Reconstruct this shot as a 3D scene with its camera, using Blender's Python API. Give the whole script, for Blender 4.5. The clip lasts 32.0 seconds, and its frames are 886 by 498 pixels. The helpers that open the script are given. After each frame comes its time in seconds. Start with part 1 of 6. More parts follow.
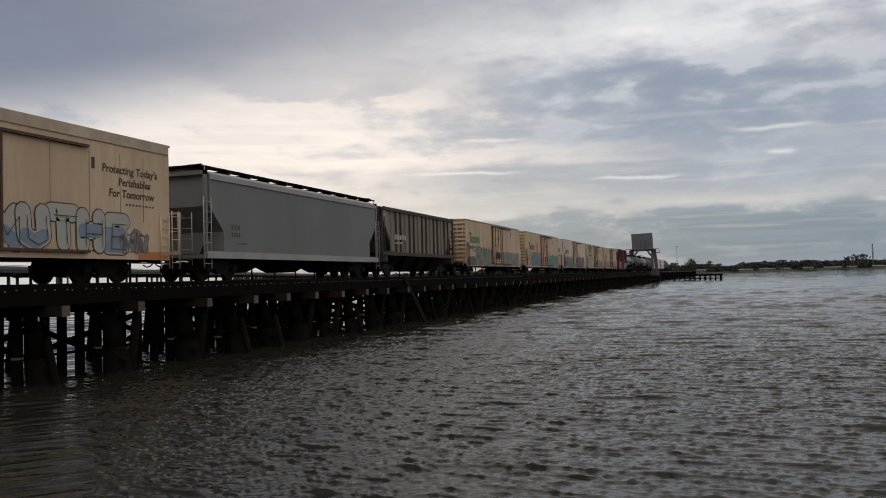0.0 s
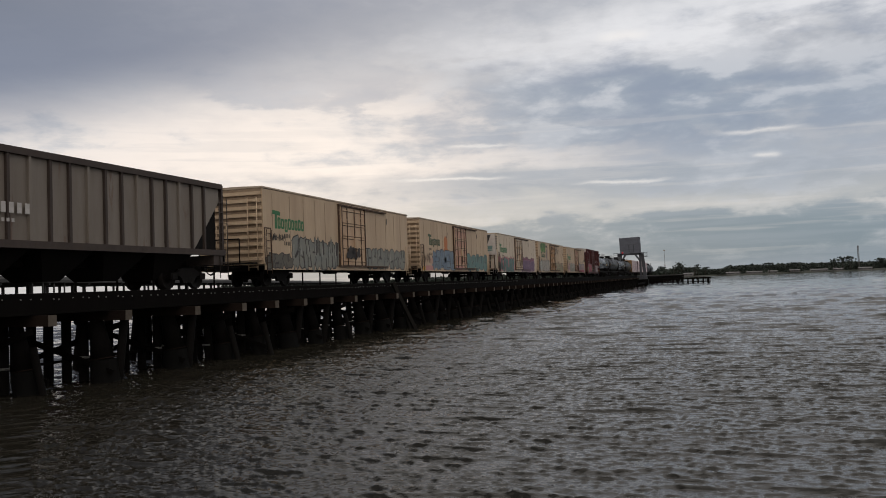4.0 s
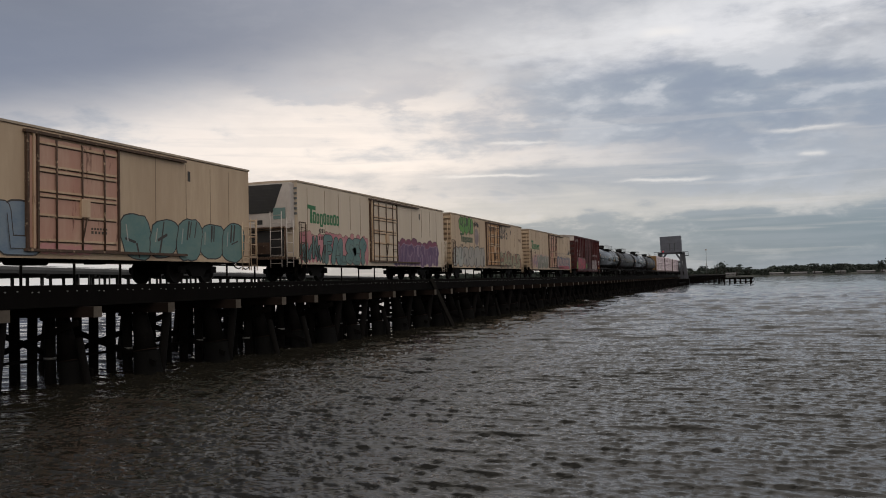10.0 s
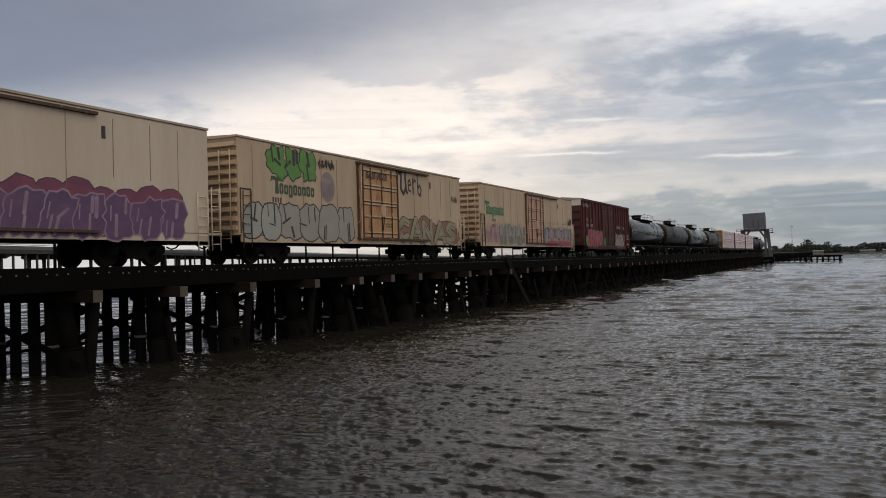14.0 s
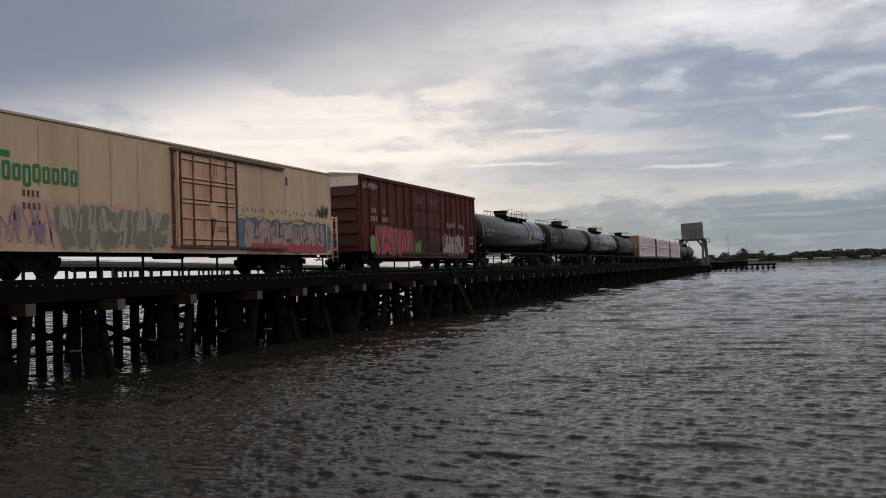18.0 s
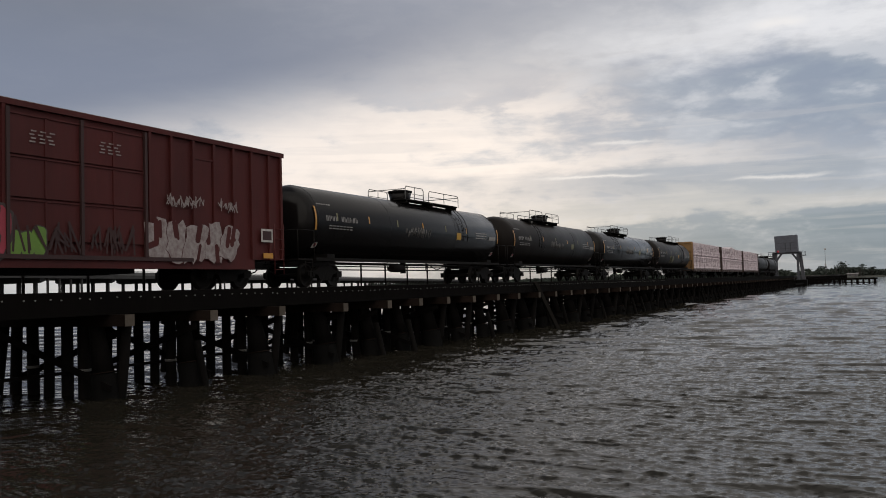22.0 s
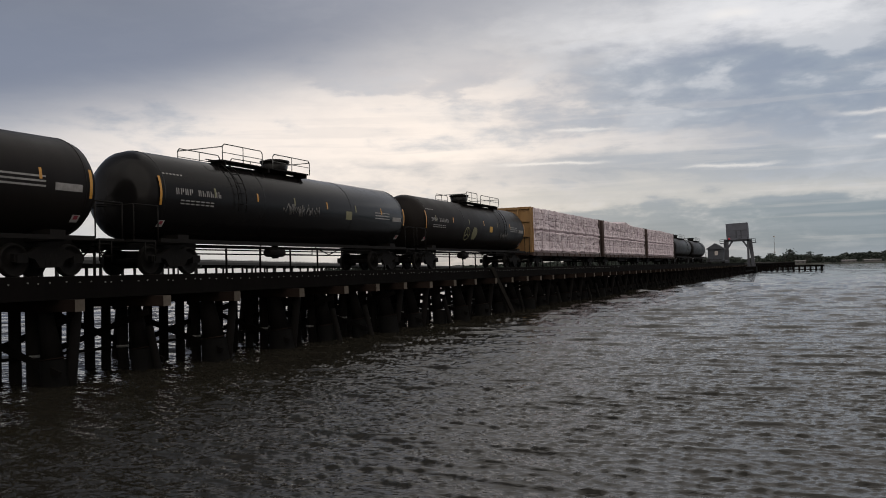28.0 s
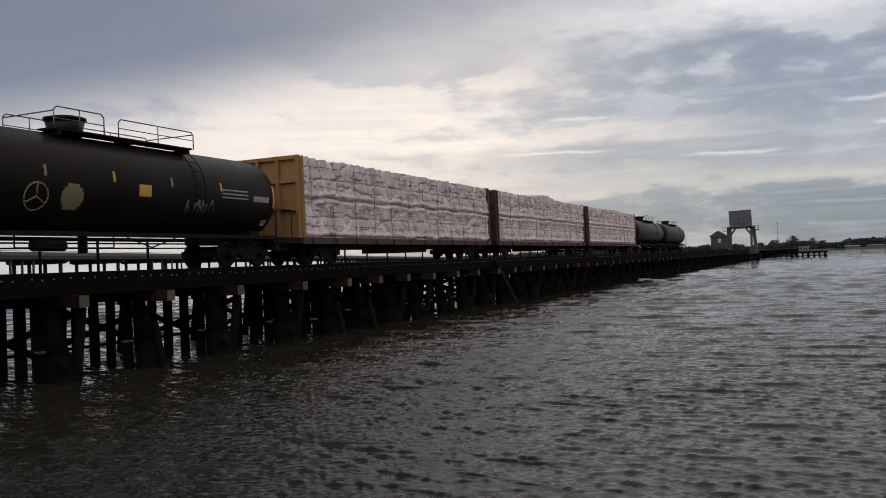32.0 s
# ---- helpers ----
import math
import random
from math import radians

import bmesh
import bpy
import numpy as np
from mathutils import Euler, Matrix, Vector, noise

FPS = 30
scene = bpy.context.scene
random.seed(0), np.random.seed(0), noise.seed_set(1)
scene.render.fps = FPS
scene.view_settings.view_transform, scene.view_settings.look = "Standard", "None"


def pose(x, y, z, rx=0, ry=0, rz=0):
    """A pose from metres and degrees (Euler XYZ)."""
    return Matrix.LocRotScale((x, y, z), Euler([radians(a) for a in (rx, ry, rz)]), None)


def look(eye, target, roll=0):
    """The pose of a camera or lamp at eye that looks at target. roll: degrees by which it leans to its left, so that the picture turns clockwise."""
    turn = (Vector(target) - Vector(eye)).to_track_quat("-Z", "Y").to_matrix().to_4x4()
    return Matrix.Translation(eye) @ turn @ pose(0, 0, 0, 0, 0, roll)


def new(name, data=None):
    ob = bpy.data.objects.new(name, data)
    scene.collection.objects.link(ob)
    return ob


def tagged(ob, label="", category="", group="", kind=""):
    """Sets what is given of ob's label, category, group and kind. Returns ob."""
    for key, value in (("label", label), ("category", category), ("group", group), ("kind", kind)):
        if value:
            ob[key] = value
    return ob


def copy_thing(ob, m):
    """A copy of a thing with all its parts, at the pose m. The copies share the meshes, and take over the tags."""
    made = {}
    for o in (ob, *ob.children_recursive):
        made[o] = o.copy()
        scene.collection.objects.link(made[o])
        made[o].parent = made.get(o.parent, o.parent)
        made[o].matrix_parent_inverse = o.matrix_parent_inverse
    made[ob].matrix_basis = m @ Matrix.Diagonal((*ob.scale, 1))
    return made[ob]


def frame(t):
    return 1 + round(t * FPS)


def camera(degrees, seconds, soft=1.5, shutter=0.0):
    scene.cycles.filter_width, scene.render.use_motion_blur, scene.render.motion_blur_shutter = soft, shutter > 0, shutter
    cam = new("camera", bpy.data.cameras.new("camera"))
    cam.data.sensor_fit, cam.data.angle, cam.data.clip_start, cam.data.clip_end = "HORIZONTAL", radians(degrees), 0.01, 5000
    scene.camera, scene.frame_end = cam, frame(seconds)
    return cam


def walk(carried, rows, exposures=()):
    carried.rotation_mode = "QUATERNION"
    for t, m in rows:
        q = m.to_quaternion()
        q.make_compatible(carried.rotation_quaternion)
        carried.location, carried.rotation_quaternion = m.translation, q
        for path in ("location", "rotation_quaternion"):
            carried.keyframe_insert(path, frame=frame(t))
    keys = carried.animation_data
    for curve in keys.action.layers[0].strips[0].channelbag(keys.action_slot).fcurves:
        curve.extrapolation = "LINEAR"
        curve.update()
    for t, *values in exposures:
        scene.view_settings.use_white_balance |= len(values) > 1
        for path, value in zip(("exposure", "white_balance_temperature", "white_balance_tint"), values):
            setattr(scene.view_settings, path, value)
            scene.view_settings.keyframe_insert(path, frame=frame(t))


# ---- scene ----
# the camera stands on the bank, eye 2.68 m over the water, and only turns
cam = camera(56.0, 32.0, 0.95)
EYE = (0.0, 0.0, 2.68)
TURNS = [
    (0.0, 91.974, 1.520, 18.070),
    (0.5, 92.143, 1.505, 18.136),
    (1.0, 92.107, 1.374, 18.254),
    (1.5, 92.090, 1.809, 18.458),
    (2.0, 92.026, 2.852, 18.093),
    (2.5, 92.012, 2.809, 17.519),
    (3.0, 92.226, 1.938, 17.034),
    (3.5, 92.323, 1.950, 17.123),
    (5.5, 92.333, 2.339, 18.013),
    (6.0, 92.355, 2.400, 18.242),
    (6.5, 92.409, 2.450, 18.697),
    (7.0, 92.296, 2.058, 18.730),
    (7.5, 92.118, 2.123, 18.910),
    (8.0, 92.091, 2.413, 19.203),
    (8.5, 92.178, 2.666, 19.325),
    (9.0, 92.332, 2.534, 19.432),
    (9.5, 92.207, 2.059, 19.540),
    (10.0, 92.183, 1.304, 19.914),
    (10.5, 91.966, 1.797, 21.373),
    (11.0, 91.892, 2.007, 23.353),
    (11.5, 91.740, 1.785, 24.558),
    (12.0, 91.670, 1.662, 25.175),
    (12.5, 91.648, 1.687, 25.480),
    (13.0, 91.326, 1.750, 25.380),
    (13.5, 91.094, 1.618, 25.368),
    (15.5, 90.139, 1.543, 22.901),
    (16.0, 89.987, 1.476, 21.849),
    (16.5, 90.223, 1.375, 21.231),
    (17.0, 90.518, 1.332, 20.940),
    (17.5, 90.902, 1.458, 20.894),
    (18.0, 91.491, 1.888, 21.289),
    (18.5, 92.182, 1.938, 22.335),
    (19.0, 92.812, 2.459, 25.377),
    (19.5, 93.070, 2.219, 26.500),
    (20.0, 92.933, 1.954, 26.832),
    (20.5, 92.889, 2.106, 27.128),
    (21.0, 92.824, 2.063, 27.181),
    (21.5, 92.689, 1.819, 27.223),
    (22.0, 92.576, 1.671, 27.044),
    (22.5, 92.462, 1.595, 26.415),
    (23.0, 92.185, 1.326, 25.492),
    (23.5, 92.004, 1.376, 24.769),
    (24.0, 91.905, 1.310, 24.493),
    (24.5, 91.828, 1.237, 24.338),
    (25.0, 91.786, 1.180, 24.243),
    (25.5, 91.728, 1.337, 24.125),
    (27.5, 91.619, 1.254, 23.822),
    (28.0, 91.511, 1.490, 24.083),
    (28.5, 91.508, 1.635, 24.004),
    (29.0, 91.452, 1.796, 23.955),
    (29.5, 91.235, 1.866, 23.761),
    (30.0, 90.966, 2.045, 23.769),
    (30.5, 90.891, 2.127, 23.967),
    (31.0, 90.871, 2.212, 24.061),
    (31.5, 90.903, 2.253, 24.146),
    (32.0, 90.910, 2.249, 24.294),
]
walk(cam, [(t, pose(*EYE, rx, ry, rz)) for t, rx, ry, rz in TURNS],
     ((0.0, 0.05), (9.0, 0.02), (12.0, 0.12), (13.0, 0.14), (16.0, 0.18), (17.0, 0.15), (19.0, 0.02), (20.0, -0.02), (22.0, 0.05), (24.0, 0.07), (28.0, 0.04), (30.0, 0.07), (32.0, 0.05)))

# plan: the track runs along +Y at x = TX; the train comes towards -Y
TX, RAIL = -19.83, 2.81
SPEED, START = 7.367, -62.13
TOWER_Y = 250.0

# ---- world and light ----
def sky():
    w = bpy.data.worlds.new("sky")
    scene.world = w
    w.use_nodes = True
    nt = w.node_tree
    nt.nodes.clear()
    N, L = nt.nodes, nt.links

    def sock(v, s):
        if isinstance(v, bpy.types.NodeSocket):
            L.new(v, s)
        else:
            s.default_value = v

    def m(op, a, b=0.0, c=0.0, clamp=False):
        n = N.new("ShaderNodeMath")
        n.operation, n.use_clamp = op, clamp
        for v, s in zip((a, b, c), n.inputs):
            sock(v, s)
        return n.outputs[0]

    def mix(f, a, b):
        n = N.new("ShaderNodeMix")
        n.data_type = "RGBA"
        sock(f, n.inputs[0])
        for v, s in ((a, n.inputs[6]), (b, n.inputs[7])):
            sock((*v, 1) if isinstance(v, tuple) else v, s)
        return n.outputs[2]

    def step(x, a, b):
        n = N.new("ShaderNodeMapRange")
        n.interpolation_type = "SMOOTHSTEP"
        for v, s in zip((x, a, b, 0.0, 1.0), n.inputs):
            sock(v, s)
        return n.outputs[0]

    co = N.new("ShaderNodeTexCoord").outputs["Generated"]
    sep = N.new("ShaderNodeSeparateXYZ")
    L.new(co, sep.inputs[0])
    x, y, z = sep.outputs
    az = m("MULTIPLY", m("ARCTAN2", m("MULTIPLY", x, -1.0), y), 57.2958)
    el = m("MULTIPLY", m("ARCSINE", z), 57.2958)

    def tex(sx, sy, detail, rough, dist=0.0, off=0.0):
        c = N.new("ShaderNodeCombineXYZ")
        sock(m("MULTIPLY_ADD", az, sx, off), c.inputs[0])
        sock(m("MULTIPLY_ADD", el, sy, off * 0.7), c.inputs[1])
        n = N.new("ShaderNodeTexNoise")
        n.noise_dimensions = "2D"
        L.new(c.outputs[0], n.inputs["Vector"])
        for k, v in (("Scale", 1.0), ("Detail", detail), ("Roughness", rough), ("Distortion", dist)):
            n.inputs[k].default_value = v
        return n.outputs["Fac"]

    big = tex(0.045, 0.13, 6, 0.55, 0.4, 3.1)       # cloud masses
    mid = tex(0.085, 0.34, 7, 0.56, 0.12, 11.7)      # streaks
    fine = tex(0.32, 0.85, 7, 0.58, 0.15, 23.3)       # torn edges
    thin = tex(0.055, 1.25, 5, 0.55, 0.1, 41.0)      # thin layers
    warp_a = m("MULTIPLY_ADD", m("SUBTRACT", big, 0.5), 16.0, az)
    warp_e = m("ADD", m("MULTIPLY_ADD", m("SUBTRACT", mid, 0.5), 5.0, el), m("MULTIPLY", m("SUBTRACT", fine, 0.5), 1.6))

    def mass(a0, e0, wa, we, tilt=0.0):
        da = m("SUBTRACT", warp_a, a0)
        de = m("SUBTRACT", m("MULTIPLY_ADD", da, tilt, warp_e), e0)
        r = m("ADD", m("POWER", m("ABSOLUTE", m("DIVIDE", da, wa)), 2.0), m("POWER", m("ABSOLUTE", m("DIVIDE", de, we)), 2.0))
        return m("POWER", 2.718, m("MULTIPLY", r, -1.0))

    nish = N.new("ShaderNodeTexSky")
    nish.sky_type, nish.sun_disc = "NISHITA", False
    nish.sun_elevation, nish.sun_rotation = radians(14), radians(-22)
    blue = N.new("ShaderNodeVectorMath")
    blue.operation = "SCALE"
    L.new(nish.outputs[0], blue.inputs[0])
    blue.inputs["Scale"].default_value = 0.05

    def torn(field, lo, hi, amount, rag=1.0):
        """A cloud edge: the field, frayed by the finer noises, cut between lo and hi."""
        f = m("ADD", m("MULTIPLY_ADD", m("SUBTRACT", mid, 0.5), 1.5 * rag, field), m("MULTIPLY", m("SUBTRACT", fine, 0.5), 0.9 * rag))
        return m("MULTIPLY", step(f, lo, hi), amount)

    col = mix(step(warp_e, 1.0, 9.0), (0.225, 0.29, 0.345), (0.48, 0.495, 0.535))
    col = mix(torn(0.0, 0.0, 0.40, 0.60), col, (0.70, 0.69, 0.695))
    col = mix(torn(0.0, -0.02, -0.42, 0.45), col, (0.35, 0.385, 0.45))
    col = mix(torn(mass(29, 8.6, 25, 5.4, 0.10), 0.05, 1.05, 1.0, 0.5), col, (0.95, 0.855, 0.79))     # warm gap before the low sun
    col = mix(torn(mass(14, 4.4, 36, 0.9, 0.01), 0.0, 1.0, 0.6, 0.8), col, (0.66, 0.635, 0.60))
    col = mix(m("MULTIPLY", mass(50, 1.5, 16, 4.0), 0.8), col, (0.66, 0.65, 0.64))     # bright low sky beyond the road bridge     # pale band over the horizon
    col = mix(torn(mass(3, 11.4, 17, 3.3, -0.06), 0.0, 0.85, 0.95, 0.8), col, (0.29, 0.345, 0.43))      # blue-grey bank
    col = mix(torn(mass(8, 6.6, 18, 1.0, 0.02), 0.10, 0.90, 0.75), col, (0.315, 0.365, 0.435))
    col = mix(torn(mass(25, 13.2, 10, 1.2, -0.12), 0.15, 0.90, 0.5), col, (0.42, 0.435, 0.49))
    col = mix(torn(mass(-2, 1.6, 24, 2.3, 0.0), 0.0, 1.1, 0.9, 0.35), col, (0.20, 0.26, 0.31))
    lump = tex(0.15, 0.40, 6, 0.52, 0.1, 67.0)                                       # heaped tops within the bank
    heap = mass(0, 12.8, 19, 4.6, -0.03)
    col = mix(m("MULTIPLY", m("MULTIPLY", heap, step(lump, 0.50, 0.64)), 0.65), col, (0.66, 0.675, 0.715))
    col = mix(m("MULTIPLY", m("MULTIPLY", heap, step(lump, 0.52, 0.38)), 0.55), col, (0.235, 0.285, 0.385))
    col = mix(torn(mass(-2, 17.0, 15, 2.4, 0.06), -0.1, 1.3, 0.85, 0.9), col, (0.84, 0.84, 0.865))     # pale break
    low = m("SUBTRACT", 1.0, step(el, 9.0, 13.0))
    col = mix(m("MULTIPLY", m("MULTIPLY", step(thin, 0.54, 0.70), low), 0.18), col, (0.80, 0.745, 0.70))      # lit layers edge on
    col = mix(m("MULTIPLY", m("MULTIPLY", step(thin, 0.50, 0.32), low), 0.18), col, (0.36, 0.40, 0.46))
    for a0, e0, wa, we, amt in ((14.5, 9.25, 2.0, 0.10, 0.45), (16.5, 7.12, 3.6, 0.10, 0.55), (4.8, 6.4, 2.8, 0.10, 0.5), (-3.9, 9.05, 2.4, 0.12, 0.45), (-4.3, 7.5, 0.8, 0.16, 0.5), (4.4, 15.9, 1.6, 0.3, 0.4)):
        da = m("DIVIDE", m("SUBTRACT", az, a0), wa)
        de = m("DIVIDE", m("SUBTRACT", m("MULTIPLY_ADD", m("SUBTRACT", fine, 0.5), 0.5, el), e0), we)
        r = m("ADD", m("POWER", m("ABSOLUTE", da), 4.0), m("MULTIPLY", de, de))
        col = mix(m("MULTIPLY", m("POWER", 2.718, m("MULTIPLY", r, -1.0)), amt), col, (0.98, 0.93, 0.88))
    dark = step(m("MULTIPLY_ADD", az, 0.21, m("MULTIPLY_ADD", m("SUBTRACT", warp_e, el), 0.6, el)), 18.2, 23.6)                       # dark bank, up and away
    col = mix(m("MULTIPLY", m("MULTIPLY", dark, m("MULTIPLY_ADD", step(az, 8.0, 42.0), 0.5, 0.5)), m("MULTIPLY_ADD", m("SUBTRACT", 1.0, step(el, 15.0, 26.0)), 0.46, 0.46)), col, (0.185, 0.215, 0.295))
    col = mix(m("MULTIPLY", step(m("ABSOLUTE", m("SUBTRACT", az, 15.0)), 70.0, 130.0), 0.9), col, (0.56, 0.51, 0.47))  # open sky behind
    lee = m("MULTIPLY", step(az, 26.0, 52.0), m("SUBTRACT", 1.0, step(az, 95.0, 140.0)))      # dark bank carried on overhead, unseen, to dim the water's reflections on that side
    col = mix(m("MULTIPLY", step(el, 19.0, 36.0), m("MULTIPLY_ADD", lee, -0.75, 0.9)), col, (0.90, 0.86, 0.82))
    col = mix(m("MULTIPLY", m("MULTIPLY", step(el, 13.0, 24.0), lee), 0.9), col, (0.135, 0.145, 0.175))
    col = mix(step(el, -3.0, -0.5), (0.1, 0.11, 0.11), col)
    add = N.new("ShaderNodeMix")
    add.data_type = "RGBA"
    add.inputs[0].default_value = 0.06
    L.new(col, add.inputs[6])
    L.new(blue.outputs[0], add.inputs[7])
    bg = N.new("ShaderNodeBackground")
    L.new(add.outputs[2], bg.inputs[0])
    bg.inputs[1].default_value = 1.0
    out = N.new("ShaderNodeOutputWorld")
    L.new(bg.outputs[0], out.inputs[0])


sky()
# soft warm lamp added behind the eye to fill the near car sides
fill_lamp = new("fill_lamp", bpy.data.lights.new("fill_lamp", "SUN"))
fill_lamp.data.energy, fill_lamp.data.angle, fill_lamp.data.color = 0.5, radians(75), (1.0, 0.90, 0.78)
fill_lamp.matrix_basis = look((0, 0, 60), (-22 * 3, 55 * 3, -60))
scene.view_settings.exposure = 0.0


# ---- materials ----
def material(name, colour, rough=0.7, metal=0.0, second=None, scale=3.0, amount=0.5, bump=0.0, bump_scale=30.0,
             streak=1.0, rust=None, rust_scale=1.2, rust_at=0.62, vary=0.0, spec=0.5):
    """Base colour with a second tone by noise, fine relief, worn or rusted patches, and a small change from piece to piece."""
    mat = bpy.data.materials.new(name)
    mat.use_nodes = True
    nt = mat.node_tree
    N, L = nt.nodes, nt.links
    b = N["Principled BSDF"]
    b.inputs["Metallic"].default_value = metal
    b.inputs["Specular IOR Level"].default_value = spec
    co = N.new("ShaderNodeTexCoord").outputs["Object"]
    mp = N.new("ShaderNodeMapping")
    mp.inputs["Scale"].default_value = (1, 1, 1 / streak)
    L.new(co, mp.inputs[0])

    def noi(sc, det=6, ro=0.6):
        n = N.new("ShaderNodeTexNoise")
        n.inputs["Scale"].default_value, n.inputs["Detail"].default_value, n.inputs["Roughness"].default_value = sc, det, ro
        L.new(mp.outputs[0], n.inputs["Vector"])
        return n.outputs["Fac"]

    def mixc(f, a, c, blend="MIX"):
        n = N.new("ShaderNodeMix")
        n.data_type, n.blend_type = "RGBA", blend
        for v, s in ((f, n.inputs[0]), (a, n.inputs[6]), (c, n.inputs[7])):
            if isinstance(v, bpy.types.NodeSocket):
                L.new(v, s)
            else:
                s.default_value = (*v, 1) if isinstance(v, tuple) else v
        return n.outputs[2]

    def ramp(v, a, c, top=1.0):
        n = N.new("ShaderNodeMapRange")
        n.inputs[1].default_value, n.inputs[2].default_value, n.inputs[4].default_value = a, c, top
        L.new(v, n.inputs[0])
        return n.outputs[0]

    second = second or tuple(0.6 * v for v in colour)
    col = mixc(ramp(noi(scale), 0.35, 0.7, amount), tuple(colour), tuple(second))
    col = mixc(ramp(noi(scale * 9, 4), 0.3, 0.75, amount * 0.5), col, tuple(second))
    if rust:
        col = mixc(ramp(noi(rust_scale, 9, 0.7), rust_at, rust_at + 0.08, 0.85), col, tuple(rust))
    if vary:
        oi = N.new("ShaderNodeObjectInfo").outputs["Random"]
        col = mixc(ramp(oi, 0.0, 1.0, vary), col, tuple(0.35 * v for v in colour))
    L.new(col, b.inputs["Base Color"])
    r = N.new("ShaderNodeMapRange")
    r.inputs[3].default_value, r.inputs[4].default_value = max(0.05, rough - 0.12), min(1.0, rough + 0.12)
    L.new(noi(scale * 2.3), r.inputs[0])
    L.new(r.outputs[0], b.inputs["Roughness"])
    if bump:
        bn = N.new("ShaderNodeBump")
        bn.inputs["Strength"].default_value, bn.inputs["Distance"].default_value = bump, 0.02
        L.new(noi(bump_scale, 8, 0.65), bn.inputs["Height"])
        L.new(bn.outputs[0], b.inputs["Normal"])
    return mat


def plain(name, colour, rough=0.7, metal=0.0):
    return material(name, colour, rough, metal, amount=0.35, bump=0.15)


M = {}
# timber, pile and collar colours set blacker than creosote for the dark below deck
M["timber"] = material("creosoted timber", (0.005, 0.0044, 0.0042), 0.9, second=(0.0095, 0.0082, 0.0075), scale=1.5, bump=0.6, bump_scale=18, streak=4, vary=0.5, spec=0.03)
# cap sides kept dark: the deck's shade is put into this colour
M["cap"] = material("weathered cap timber with shade", (0.013, 0.0095, 0.008), 0.9, second=(0.030, 0.020, 0.016), scale=1.8, bump=0.7, bump_scale=16, vary=0.6, spec=0.05)
M["cap_end"] = material("bare grey end grain", (0.13, 0.11, 0.09), 0.9, second=(0.06, 0.05, 0.042), scale=6, bump=0.6, bump_scale=40, vary=0.4, spec=0.1)
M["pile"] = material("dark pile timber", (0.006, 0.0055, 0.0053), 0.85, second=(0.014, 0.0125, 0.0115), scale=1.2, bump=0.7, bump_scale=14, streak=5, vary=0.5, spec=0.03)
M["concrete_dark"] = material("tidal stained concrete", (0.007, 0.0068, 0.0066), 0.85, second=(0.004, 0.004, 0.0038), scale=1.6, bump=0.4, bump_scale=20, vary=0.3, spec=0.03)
M["tie"] = material("tie timber", (0.016, 0.0145, 0.013), 0.9, second=(0.032, 0.029, 0.027), scale=2.5, bump=0.6, bump_scale=25, vary=0.6, spec=0.03)
M["rail"] = material("rusty rail steel", (0.10, 0.065, 0.045), 0.55, 0.6, second=(0.05, 0.035, 0.03), scale=3, bump=0.2)
M["bolt"] = material("galvanised bolt head", (0.20, 0.20, 0.19), 0.6, 0.4, second=(0.1, 0.095, 0.09), scale=20)
M["galv"] = material("galvanised steel", (0.16, 0.165, 0.165), 0.6, 0.4, second=(0.08, 0.075, 0.07), scale=4)
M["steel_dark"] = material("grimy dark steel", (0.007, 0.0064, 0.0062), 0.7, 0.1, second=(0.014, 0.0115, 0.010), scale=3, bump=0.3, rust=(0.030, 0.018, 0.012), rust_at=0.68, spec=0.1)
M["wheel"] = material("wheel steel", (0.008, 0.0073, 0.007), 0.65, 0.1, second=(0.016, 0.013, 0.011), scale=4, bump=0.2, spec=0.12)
M["cream"] = material("cream reefer paint", (0.52, 0.395, 0.27), 0.6, second=(0.37, 0.265, 0.175), scale=0.9, amount=0.85, bump=0.06, bump_scale=3, streak=6, rust=(0.22, 0.12, 0.065), rust_scale=2.2, rust_at=0.655)
M["pale"] = material("pale cream reefer paint", (0.57, 0.48, 0.375), 0.55, second=(0.46, 0.37, 0.28), scale=0.9, amount=0.8, bump=0.06, bump_scale=3, streak=6, rust=(0.28, 0.17, 0.10), rust_scale=2.2, rust_at=0.67)
M["cream_door"] = material("stained cream door paint", (0.53, 0.405, 0.28), 0.65, second=(0.40, 0.245, 0.15), scale=1.6, amount=0.9, bump=0.1, streak=5, rust=(0.12, 0.05, 0.028), rust_scale=3.4, rust_at=0.58)
M["orange_door"] = material("orange stained door paint", (0.50, 0.33, 0.17), 0.65, second=(0.38, 0.18, 0.075), scale=1.4, amount=1.0, bump=0.1, streak=5, rust=(0.14, 0.055, 0.025), rust_scale=3.0, rust_at=0.57)
M["pink_door"] = material("pink stained door paint", (0.50, 0.34, 0.25), 0.65, second=(0.40, 0.20, 0.15), scale=1.4, amount=0.95, bump=0.1, streak=5, rust=(0.12, 0.05, 0.03), rust_scale=3.2, rust_at=0.58)
# rust tone that also paints the shadow line under each door bar
M["rust_frame"] = material("rusting door hardware", (0.085, 0.046, 0.027), 0.8, second=(0.04, 0.022, 0.014), scale=4, amount=0.9, bump=0.4, rust=(0.45, 0.33, 0.22), rust_scale=4, rust_at=0.58)
M["seam"] = material("dark panel seam", (0.17, 0.12, 0.08), 0.8, second=(0.36, 0.27, 0.185), scale=3)
M["roof_cream"] = material("dirty cream roof", (0.46, 0.38, 0.29), 0.7, second=(0.25, 0.19, 0.14), scale=1.5, amount=0.7, rust=(0.18, 0.09, 0.05), rust_at=0.64)
